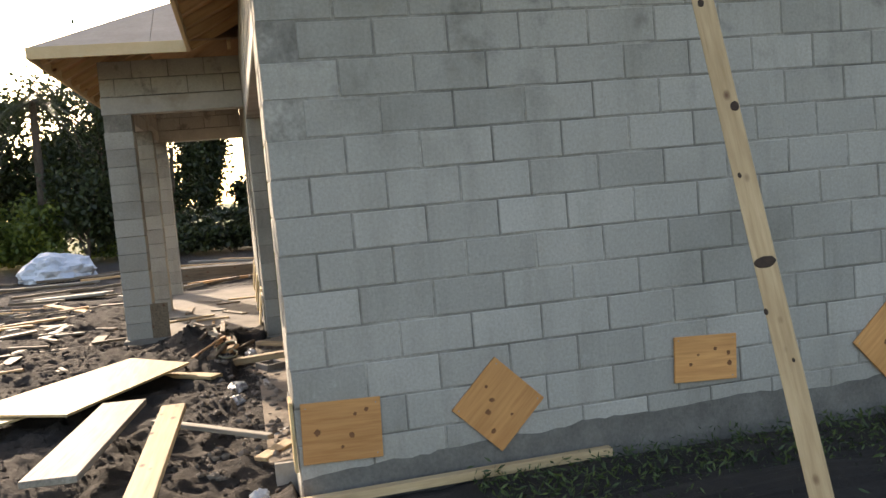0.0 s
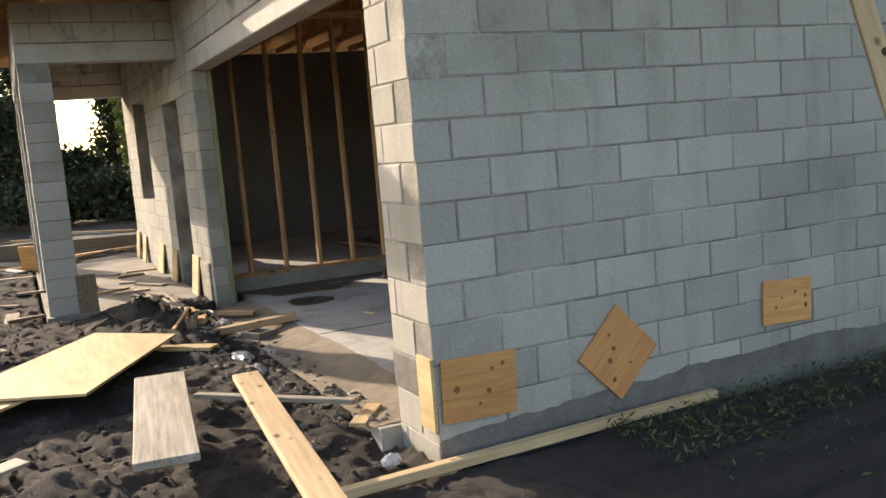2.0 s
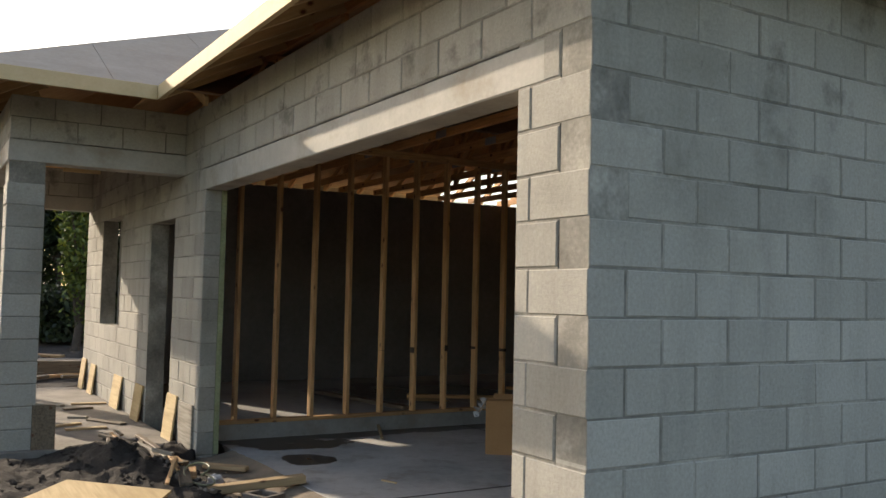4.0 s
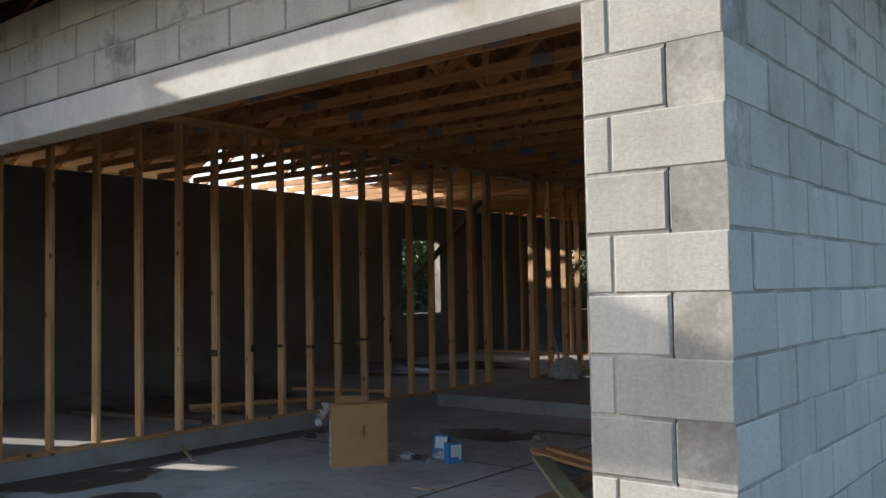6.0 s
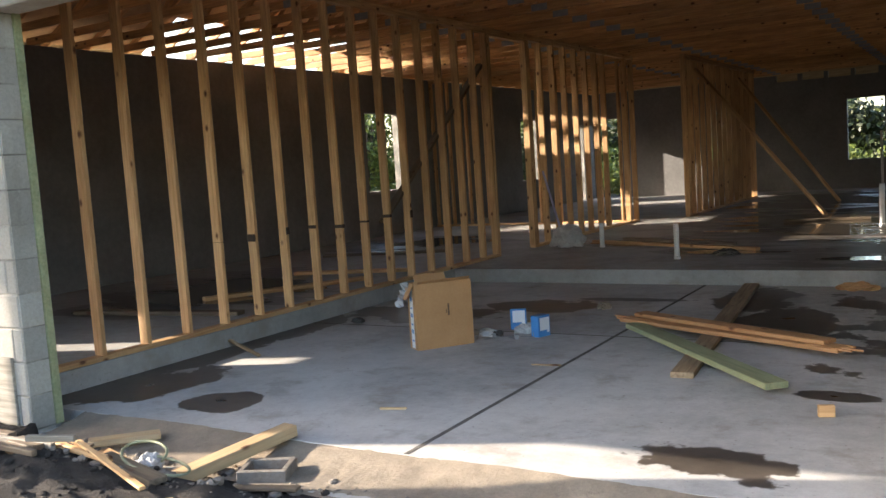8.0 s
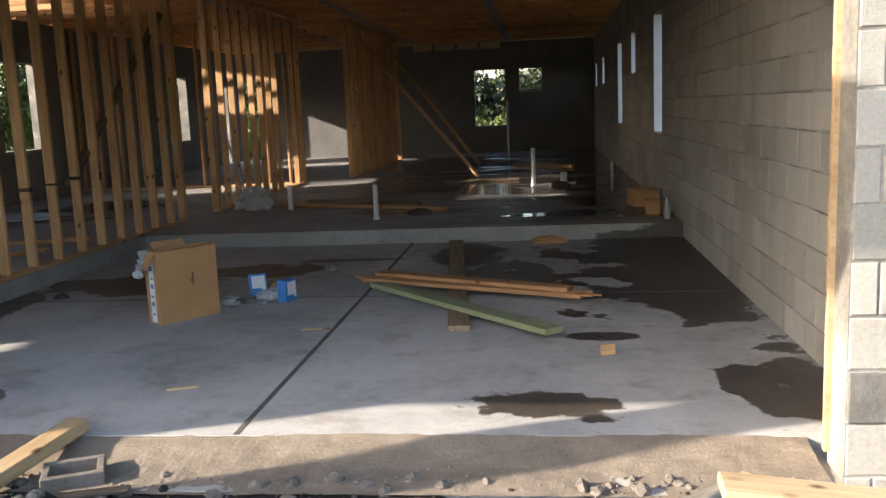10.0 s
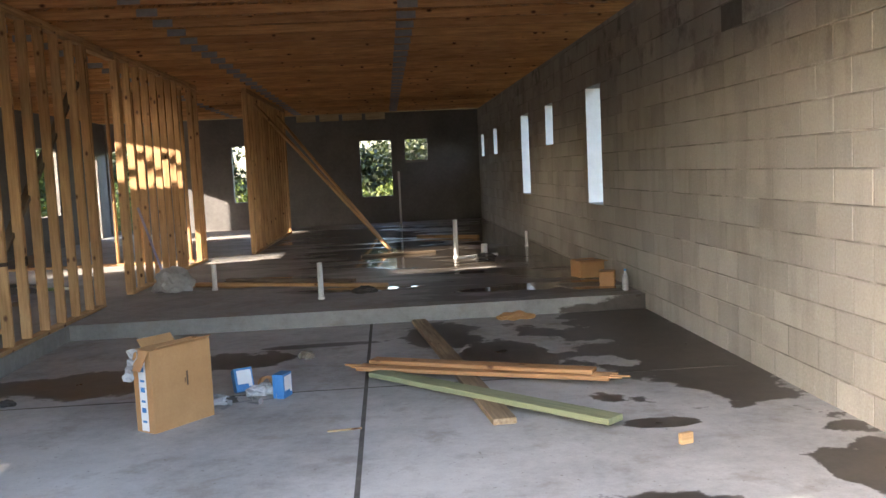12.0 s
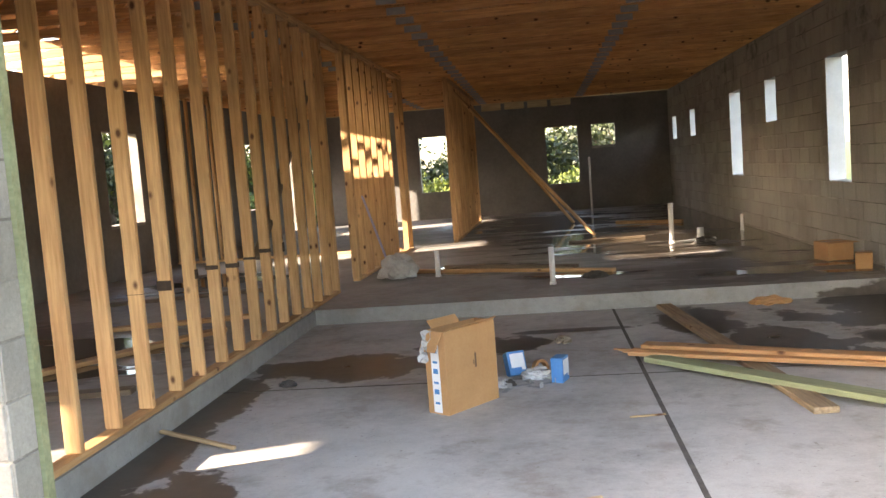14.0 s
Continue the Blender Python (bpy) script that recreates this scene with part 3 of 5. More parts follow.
PORCH_TOP = 2.235
masonry_column(-6.44, -6.12, -1.59, -1.27, PORCH_TOP, "square grey concrete block porch column")
masonry_column(-8.95, -8.63, -1.59, -1.27, PORCH_TOP, "square grey concrete block porch column")
masonry_column(-11.45, -11.13, -1.59, -1.27, PORCH_TOP, "square grey concrete block porch column")
block_wall("wall_porch_side", "y", -6.22, -1.59, 0.0, PORCH_TOP + COURSE, FRONT_TOP, (), (-2, 0), 1)
block_wall("wall_porch_front", "x", -1.49, -11.45, -6.32, PORCH_TOP + COURSE, FRONT_TOP, (), (-12, -6), 0)
block_wall("wall_porch_end", "y", -11.35, -1.39, 0.0, PORCH_TOP + COURSE, FRONT_TOP, (), (-2, 0), 1)
for nm, b in (("lintel_side", (-6.325, -6.115, -1.595, 0.0, PORCH_TOP, PORCH_TOP + COURSE - 0.006)), ("lintel_front", (-11.45, -6.325, -1.595, -1.385, PORCH_TOP, PORCH_TOP + COURSE - 0.006)), ("lintel_end", (-11.45, -11.25, -1.385, 0, PORCH_TOP, PORCH_TOP + COURSE - 0.006))):
    tagged(finish(bevelled(box_bm(b), 0.006), nm, M_CAST), "precast concrete lintel of the porch", "lintel", "", "structure")

# ---- roof ----
SLOPE = 0.5
EAVE_R, EAVE_L, EAVE_F, EAVE_B = 0.6, LEFT_X - 0.75, -0.52, FAR_Y + 0.8
EAVE_Z = 2.85


def roof_z(x, y):
    return EAVE_Z + SLOPE * max(0.0, min(EAVE_R - x, x - EAVE_L, y - EAVE_F, EAVE_B - y))


def sheet(bm, pts, t=0.018):
    lo = [bm.verts.new(p) for p in pts]
    hi = [bm.verts.new((p[0], p[1], p[2] + t)) for p in pts]
    bm.faces.new(lo[::-1])
    bm.faces.new(hi)
    for i in range(len(pts)):
        j = (i + 1) % len(pts)
        bm.faces.new((lo[i], lo[j], hi[j], hi[i]))


half = (EAVE_R - EAVE_L) / 2
RX = (EAVE_R + EAVE_L) / 2
ZT = EAVE_Z + SLOPE * half
bm = bmesh.new()
sheet(bm, [(EAVE_L, EAVE_F, EAVE_Z), (EAVE_R, EAVE_F, EAVE_Z), (RX, EAVE_F + half, ZT)])
sheet(bm, [(EAVE_R, EAVE_B, EAVE_Z), (EAVE_L, EAVE_B, EAVE_Z), (RX, EAVE_B - half, ZT)])
sheet(bm, [(EAVE_R, EAVE_F, EAVE_Z), (EAVE_R, EAVE_B, EAVE_Z), (RX, EAVE_B - half, ZT), (RX, EAVE_F + half, ZT)])
# left slope, with a bay of sheathing still missing above the eave
GAP = (5.7, 9.6, 0.78)
zg = EAVE_Z + SLOPE * GAP[2]
xg = EAVE_L + GAP[2]
sheet(bm, [(EAVE_L, EAVE_F, EAVE_Z), (xg, EAVE_F + GAP[2], zg), (xg, GAP[0], zg), (EAVE_L, GAP[0], EAVE_Z)][::-1])
sheet(bm, [(EAVE_L, GAP[1], EAVE_Z), (xg, GAP[1], zg), (xg, EAVE_B - GAP[2], zg), (EAVE_L, EAVE_B, EAVE_Z)][::-1])
sheet(bm, [(xg, EAVE_F + GAP[2], zg), (RX, EAVE_F + half, ZT), (RX, EAVE_B - half, ZT), (xg, EAVE_B - GAP[2], zg)][::-1])
tagged(finish(bm, "ceiling", M_SHEATH), "bare plywood roof sheathing over open timber trusses", "roof", "", "structure")

# porch roof: hipped, sheathed in plywood panels
PX, PY, PL = -5.1, -2.1, -12.1
porch_roof = empty("porch_roof", (PX, PY, EAVE_Z), "hipped porch roof of bare plywood sheathing with pale fascia", "roof", "", "structure")


def porch_panel(pts, mat=M_SHEATH):
    b = bmesh.new()
    sheet(b, [(p[0] - PX, p[1] - PY, p[2] - EAVE_Z) for p in pts])
    return part("panel", b, mat, porch_roof)


def side_pt(d, y):
    return (PX - d, y, EAVE_Z + SLOPE * d)


M_DECK = plain_material("weathered_sheathing", (0.38, 0.29, 0.21), (0.5, 0.4, 0.31), 2.2, 0.85, 0.15)
g = 0.006
row = 1.15
for i in range(3):
    d0, d1 = i * row + (g if i else 0), (i + 1) * row
    for j in range(4):
        y0, y1 = -0.9 + 2.4 * (j - 1) + (1.2 if i % 2 else 0), -0.9 + 2.4 * j + (1.2 if i % 2 else 0) - g
        a0, a1 = max(y0, PY + d0), max(y0, PY + d1)
        y1 = min(y1, 4.0)
        if y1 <= a0 + 0.02:
            continue
        if y1 <= a1:
            porch_panel([side_pt(d0, a0), side_pt(d0, y1), side_pt(y1 - PY, y1)], M_DECK)
        elif a0 != a1 and y0 > PY + d0:
            porch_panel([side_pt(d0, a0), side_pt(d0, y1), side_pt(d1, y1), side_pt(d1, a1), side_pt(a0 - PY, a0)], M_DECK)
        else:
            porch_panel([side_pt(d0, a0), side_pt(d0, y1), side_pt(d1, y1), side_pt(d1, a1)], M_DECK)
porch_panel([(PL, PY, EAVE_Z), (PX, PY, EAVE_Z), (PX - 3.5, PY + 3.5, EAVE_Z + 1.75), (PL + 3.5, PY + 3.5, EAVE_Z + 1.75)])
porch_panel([(PL, PY, EAVE_Z), (PL + 3.5, PY + 3.5, EAVE_Z + 1.75), (PL + 3.5, 4, EAVE_Z + 1.75), (PL, 4, EAVE_Z)])
FZ0, FZ1 = 2.742, 2.866


def fascia(a, b, nm="fascia_board", parent=None):
    m = between(a, b)
    L = (Vector(b) - Vector(a)).length
    ob = finish(bevelled(box_bm((-L / 2, L / 2, -0.019, 0.019, -(FZ1 - FZ0) / 2, (FZ1 - FZ0) / 2)), 0.003), nm, M_FASCIA, m=m)
    return tagged(ob, "pale raw timber fascia board along the eave", "fascia", "fascia boards", "structure")


fz = (FZ0 + FZ1) / 2
fascia((PX, PY - 0.02, fz), (PX, EAVE_F - 0.02, fz))
fascia((PL, PY, fz), (PX - 0.02, PY, fz))
fascia((PX + 0.02, EAVE_F, fz), (EAVE_R, EAVE_F, fz))
fascia((EAVE_R, EAVE_F + 0.02, fz), (EAVE_R, EAVE_B, fz))
fascia((EAVE_L, EAVE_B - 0.02, fz), (EAVE_L, GAP[1], fz))
fascia((EAVE_L, GAP[0], fz), (EAVE_L, EAVE_F + 0.02, fz))
fascia((EAVE_L, EAVE_B, fz), (EAVE_R, EAVE_B, fz))
# rafter tails under the eaves
tails = empty("rafter_tails", (0, 0, FRONT_TOP), "sawn rafter tails under the open eaves", "rafter tails", "", "structure")


def tail(a, b):
    a, b = Vector(a) - Vector((0, 0, FRONT_TOP)), Vector(b) - Vector((0, 0, FRONT_TOP))
    stick("rafter_tail", a, b, 0.038, 0.089, M_PALE, tails)


x = 0.35
while x > PX - 0.3:
    tail((x, EAVE_F + 0.02, EAVE_Z - 0.05), (x, 0.4, EAVE_Z - 0.05 + SLOPE * (0.4 - EAVE_F)))
    x -= 0.61
y = -1.9
while y < -0.1:
    d = min(1.33, y - PY - 0.04)
    tail((PX - 0.02, y, EAVE_Z - 0.06), (PX - 0.02 - d, y, EAVE_Z - 0.06 + SLOPE * d))
    y += 0.45
x = PX - 0.5
while x > PL:
    d = min(0.93, PX - x - 0.04)
    tail((x, PY + 0.02, EAVE_Z - 0.06), (x, PY + 0.02 + d, EAVE_Z - 0.06 + SLOPE * d))
    x -= 0.61

x = -0.3
while x > EAVE_L + 0.2:
    tail((x, EAVE_B - 0.02, EAVE_Z - 0.05), (x, FAR_Y - 0.3, EAVE_Z - 0.05 + SLOPE * (EAVE_B - FAR_Y + 0.3)))
    x -= 0.61

# ---- trusses ----
PLATE_X = -2.45        # splice of the bottom chords
def truss(y):
    t = empty("roof_truss", (RX, y, WALL_TOP), "raw pine roof truss with galvanised nail plates", "truss", "roof trusses")
    def P(x, z):
        return (x - RX, 0, z - WALL_TOP)
    zc = WALL_TOP + 0.045
    x0, x1 = LEFT_X - 0.12, -0.05
    flat = min(half, y - EAVE_F, EAVE_B - y)
    flat = max(flat, 0.9)
    zt = EAVE_Z - 0.06 + SLOPE * flat
    if zt - zc < 0.3:
        zt = zc + 0.3
    for a, b in ((x0, -6.6), (-6.6, PLATE_X), (PLATE_X, x1)):
        stick("bottom_chord", P(a + 0.004, zc), P(b - 0.004, zc), 0.038, 0.089, M_TRUSS, t)
    stick("top_chord", P(EAVE_L + 0.03, EAVE_Z - 0.06), P(EAVE_L + flat, zt), 0.038, 0.089, M_TRUSS, t)
    stick("top_chord", P(EAVE_R - 0.03, EAVE_Z - 0.06), P(EAVE_R - flat, zt), 0.038, 0.089, M_TRUSS, t)
    if flat < half - 0.1:
        stick("top_chord", P(EAVE_L + flat, zt), P(EAVE_R - flat, zt), 0.038, 0.089, M_TRUSS, t)
    zz = lambda x: EAVE_Z - 0.06 + SLOPE * min(flat, EAVE_R - x, x - EAVE_L)
    web = ((-8.6, -8.6), (-8.6, -6.6), (-6.6, -6.6), (-6.6, -5.1), (-3.4, -5.1), (-3.4, -3.4), (-3.4, -1.6), (-1.6, -1.6))
    for a, b in web:
        stick("web", P(a, zc + 0.04), P(b, zz(b)), 0.036, 0.07, M_TRUSS, t, up=(1, 0, 0) if a == b else (0, 0, 1))
    for xp in (-6.6, -4.95, PLATE_X):
        for s in (-1, 1):
            pl = finish(box_bm((-0.1, 0.1, -0.001, 0.001, -0.04, 0.036)), "nail_plate", M_PLATE, t, m=Matrix.Translation((xp - RX, s * 0.0205, 0.045)))
    return t


y = 0.45
while y < FAR_Y:
    truss(y)
    y += 0.61

# ---- stud walls ----
PLATE = 0.038


def stud_wall(a, b, positions, label, deep=0.089):
    """A framed wall from a to b (x, y) on the house slab; positions: metres along it."""
    a, b = Vector((*a, 0)), Vector((*b, 0))
    d = (b - a).normalized()
    L = (b - a).length
    w = empty("stud_wall", (a.x, a.y, SLAB), label, "stud wall", "framed partition walls")
    H = WALL_TOP - SLAB
    side = Vector((-d.y, d.x, 0))
    stick("bottom_plate", Vector((0, 0, PLATE / 2)), d * L + Vector((0, 0, PLATE / 2)), deep, PLATE, M_STUD, w)
    for i in range(2):
        z = H - PLATE * (0.5 + i) - 0.003
        stick("top_plate", Vector((0, 0, z)), d * L + Vector((0, 0, z)), deep, PLATE, M_STUD, w)
    for s in positions:
        bow = side * random.uniform(-0.006, 0.006) + d * random.uniform(-0.006, 0.006)
        lean = side * random.uniform(-0.004, 0.004) + d * random.uniform(-0.012, 0.012)
        stick("stud", d * s + bow + Vector((0, 0, PLATE)), d * s + lean + Vector((0, 0, H - 2 * PLATE)), deep, 0.038, M_STUD, w, up=d)
    return w


first = [0.02] + [0.3 + 0.4064 * k for k in range(17)]
garage_studs = stud_wall((STUD_X, 0.23), (STUD_X, 7.05), [s for s in first if s < 6.7] + [6.76, 6.8], "tall pine stud partition along the garage, open between studs", 0.089)
stud_wall((STUD_X + 0.02, 8.05), (STUD_X + 0.1, 12.25), [0.02, 0.06, 0.1, 0.5, 0.9, 1.3, 1.7, 2.1, 2.5, 2.85, 3.78, 3.83, 4.15], "pine stud partition beyond the doorway gap")
stud_wall((-5.14, 12.95), (-5.08, 18.4), [0.02, 0.06, 0.1, 0.42, 0.8, 1.2, 1.6, 2.0, 2.4, 2.8, 3.2, 3.6, 4.0, 4.4, 4.8, 5.2, 5.4], "pine stud partition standing free in the house")
stud_wall((-9.95, 12.1), (-6.0, 12.1), [0.03, 0.4, 0.8, 1.2, 2.3, 2.7, 3.1, 3.5, 3.9], "pine stud cross partition in the house")
# header across the doorway
hd = stick("header", (STUD_X, 7.05, WALL_TOP - 0.06), (STUD_X, 8.05, WALL_TOP - 0.06), 0.089, 0.1, M_STUD)
tagged(hd, "pine header over the gap between partitions", "header", "", "structure")

# braces
stick("brace", (-2.73, 12.32, SLAB + 0.02), (-5.03, 13.35, 2.45), 0.089, 0.038, M_STUD, label="long pine brace leaning on the free partition", category="brace", group="wall braces")
stick("brace", (-2.95, 15.7, SLAB + 0.02), (-5.03, 16.7, 2.45), 0.089, 0.038, M_STUD, label="long pine brace leaning on the free partition", category="brace", group="wall braces")
stick("brace", (STUD_X - 0.07, 4.6, 0.44), (STUD_X - 0.07, 7.0, 2.24), 0.038, 0.089, M_DARKWOOD, up=(1, 0, 0), label="dark diagonal timber brace nailed across the studs", category="brace", group="wall braces")

# ---- materials of the things ----
M_CARD = plain_material("cardboard", (0.36, 0.19, 0.08), (0.45, 0.255, 0.12), 6, 0.85, 0.1)
M_TAPE = plain_material("white_label", (0.68, 0.7, 0.74), (0.8, 0.82, 0.85), 9, 0.45, 0)
M_BLUE = plain_material("blue_print", (0.03, 0.16, 0.42), (0.06, 0.26, 0.58), 12, 0.5, 0)
M_INK = plain_material("dark_print", (0.09, 0.05, 0.03), (0.14, 0.08, 0.05), 12, 0.8, 0)
M_FILM = plain_material("clear_film", (0.28, 0.29, 0.3), (0.55, 0.56, 0.58), 9, 0.15, 0.3)
M_BAG = plain_material("plastic_bag", (0.3, 0.29, 0.28), (0.55, 0.54, 0.53), 7, 0.4, 0.3)
M_TARP = plain_material("pale_tarp", (0.42, 0.46, 0.52), (0.66, 0.7, 0.76), 2, 0.5, 0.3)
M_RUBBLE = plain_material("broken_concrete", (0.1, 0.083, 0.068), (0.25, 0.215, 0.18), 7, 0.95, 0.7, distance=0.01)
M_SAND = plain_material("sandy_fill", (0.155, 0.122, 0.09), (0.29, 0.238, 0.177), 7, 0.95, 0.6, distance=0.008)
M_ROOF_FAR = plain_material("pale_roof", (0.6, 0.58, 0.55), (0.75, 0.73, 0.7), 1, 0.7, 0)
M_WALL_FAR = plain_material("pale_render", (0.55, 0.5, 0.42), (0.66, 0.6, 0.52), 1, 0.9, 0)
M_BURNT = plain_material("burnt_knot", (0.02, 0.012, 0.008), (0.06, 0.035, 0.02), 30, 0.8, 0)
for k in range(4, 12):     # scorched bands on the studs, of uneven height
    yy = 0.3 + 0.4064 * k
    lo, hi = 0.695 + 0.02 * math.sin(k * 2.1), 0.735 + 0.025 * math.sin(k * 1.3)
    part("burn_mark", bevelled(box_bm((-0.0475, 0.0475, yy - 0.0215, yy + 0.0215, lo, hi)), 0.002), M_BURNT, garage_studs, "dark scorched band on the stud")


# ---- timber lying about ----
def tag_board(ob, label, group="loose boards"):
    return tagged(ob, label, "board", group)


def flat_sheet(corners, t, mat, label):
    """A thin sheet on four ground points."""
    bm = bmesh.new()
    c = sum((Vector(p) for p in corners), Vector()) / 4
    sheet(bm, [Vector(p) - c for p in corners], t)
    ob = finish(bm, "plywood_sheet", mat, m=Matrix.Translation(c))
    return tagged(ob, label, "plywood", "plywood sheets")


M_PLYPALE = wood_material("pale_plywood", (0.45, 0.335, 0.175), (0.56, 0.435, 0.24), False)
flat_sheet([(-4.0, -1.3, -0.27), (-2.55, -2.42, -0.31), (-1.99, -1.52, -0.3), (-3.36, -0.74, -0.27)], 0.018, M_PLYPALE, "large pale yellow plywood sheet lying on dark soil")
flat_sheet([(-2.9, -2.05, -0.335), (-1.95, -2.75, -0.345), (-1.75, -2.4, -0.345), (-2.4, -1.75, -0.33)], 0.018, M_PLYPALE, "pale plywood offcut half under a larger sheet")
stick("plank", (-1.78, -1.09, -0.215), (-0.2, -1.29, -0.25), 0.3, 0.04, M_GREY, label="wide weathered grey plank lying on the soil", category="board", group="loose boards")
stick("plank", (-1.09, -0.7, -0.135), (1.25, -0.83, -0.33), 0.15, 0.038, M_PALE, label="long pale plank lying across the soil heap", category="board", group="loose boards")
stick("plank", (-1.69, -0.9, -0.35), (-0.89, -0.12, -0.36), 0.06, 0.03, M_GREY, label="thin grey lath lying in the soil", category="board", group="loose boards")
stick("plank", (0.13, -0.62, -0.475), (0.07, 1.75, -0.47), 0.06, 0.05, M_PALE, label="long pale board along the wall foot", category="board", group="loose boards")
stick("plank", (-3.86, -0.6, -0.40), (-3.7, 0.36, -0.33), 0.1, 0.06, M_PALE, label="short thick pale stud offcut on the slab edge", category="board", group="loose boards")
stick("plank", (-4.72, -0.12, -0.37), (-4.5, 0.18, -0.385), 0.09, 0.035, M_PALE, label="short pale board offcut at the slab edge", category="board", group="loose boards")
stick("plank", (-3.5, -0.95, -0.36), (-3.05, -0.5, -0.35), 0.14, 0.03, M_PLYPALE, label="pale board offcut on the rubble", category="board", group="loose boards")
stick("plank", (-0.9, 0.0, -0.41), (-0.66, -0.2, -0.43), 0.1, 0.025, M_PALE, label="pale wedge of board by the block jamb", category="board", group="loose boards")
stick("plank", (-0.98, -2.14, -0.38), (-1.1, -1.9, -0.37), 0.14, 0.02, M_GREY, label="small pale plank piece on the soil", category="board", group="loose boards")

# boards inside the garage
M_DUSTY = wood_material("dusty_board", (0.22, 0.155, 0.095), (0.42, 0.32, 0.205))
stick("plank", (-2.5, 5.72, FLOOR + 0.02), (-2.14, 2.1, FLOOR + 0.02), 0.14, 0.038, M_DUSTY, label="dusty tan board flat on the garage slab", category="board", group="loose boards")
stick("plank", (-2.9, 3.45, FLOOR + 0.045), (-1.55, 1.86, FLOOR + 0.06), 0.14, 0.038, M_TREATED, label="green treated board resting on another board", category="board", group="loose boards")
M_RED = wood_material("reddish_board", (0.42, 0.21, 0.09), (0.62, 0.36, 0.18))
red_plank = stick("plank", (-3.02, 3.6, FLOOR + 0.062), (-1.33, 2.82, FLOOR + 0.065), 0.14, 0.03, M_RED, label="reddish split board stacked over others", category="board", group="loose boards")
for k in range(7):
    end = -1 if k < 3 else 1
    off = -0.055 + 0.035 * (k % 4)
    stick("splinter", (end * 0.7, off, 0.012), (end * (0.97 + 0.045 * (k % 3)), off + 0.012 * (k % 2), 0.01), 0.018, 0.012, M_RED, red_plank)
stick("plank", (-2.92, 3.66, FLOOR + 0.095), (-1.42, 2.9, FLOOR + 0.095), 0.13, 0.028, M_RED, label="reddish split board on top of the stack", category="board", group="loose boards")
stick("plank", (-5.86, 2.1, FLOOR + 0.06), (-5.34, 1.88, FLOOR + 0.012), 0.03, 0.02, M_PALE, label="thin pale lath lying by the curb", category="board", group="loose boards")
stick("plank", (-5.24, 8.6, SLAB + 0.02), (-2.8, 7.5, SLAB + 0.02), 0.09, 0.038, M_STUD, label="long pine stud flat on the house slab", category="board", group="loose boards")
stick("plank", (-4.9, 8.9, SLAB + 0.02), (-3.2, 8.1, SLAB + 0.02), 0.09, 0.038, M_DARKWOOD, label="dark board flat on the house slab", category="board", group="loose boards")
stick("plank", (-2.16, 14.82, SLAB + 0.03), (-1.02, 14.05, SLAB + 0.03), 0.09, 0.06, M_STUD, label="pine offcut on the wet house slab", category="board", group="loose boards")
stick("plank", (-3.2, 11.3, SLAB + 0.02), (-2.0, 11.5, SLAB + 0.02), 0.09, 0.038, M_DARKWOOD, label="dark board in a puddle on the slab", category="board", group="loose boards")
stick("twig", (-3.17, 2.17, FLOOR + 0.008), (-2.97, 2.2, FLOOR + 0.008), 0.014, 0.01, M_PALE, label="pale wood splinter on the slab", category="splinter", group="wood splinters")
stick("twig", (-3.55, 0.95, FLOOR + 0.008), (-3.4, 1.0, FLOOR + 0.008), 0.02, 0.012, M_PALE, label="pale wood splinter on the slab", category="splinter", group="wood splinters")
board("wood_offcut", 0.08, 0.06, 0.03, M_STUD, pose(-1.26, 1.55, FLOOR + 0.032, 90, 0, 20), label="small pale stud offcut standing on the slab", category="offcut")

# post leaning on the side wall, with burnt knots
post = empty("raking_prop", (1.5, 2.12, -0.52), "pale pine prop with burnt knots raking up to the eave", "prop")
pa, pb = Vector((0, 0, 0.02)), Vector((-1.02, 0.0, 3.25))
ax = (pb - pa).normalized()
face = Vector((1.0, -0.75, 0.3))
stick("timber", pa, pb, 0.1, 0.04, M_PALE, post, up=face)
for d, w, o in ((1.2, 0.1, 0.0), (1.95, 0.04, -0.03), (1.62, 0.018, 0.02), (0.98, 0.02, 0.045), (0.75, 0.014, -0.02), (2.5, 0.03, 0.01)):
    b = bmesh.new()
    bmesh.ops.create_cone(b, cap_ends=True, segments=16, radius1=0.5, radius2=0.42, depth=0.003)
    for v in b.verts:
        v.co.x *= 0.055 if w == 0.1 else w * 1.2
        v.co.y *= w * 0.98
        v.co.x += 0.006 * noise.noise(v.co * 40)
    part("knot", b, M_BURNT, post, "dark burnt knot", between(pa + ax * (d - 0.05), pa + ax * (d + 0.05), face) @ Matrix.Translation((0, o, 0.0215)))

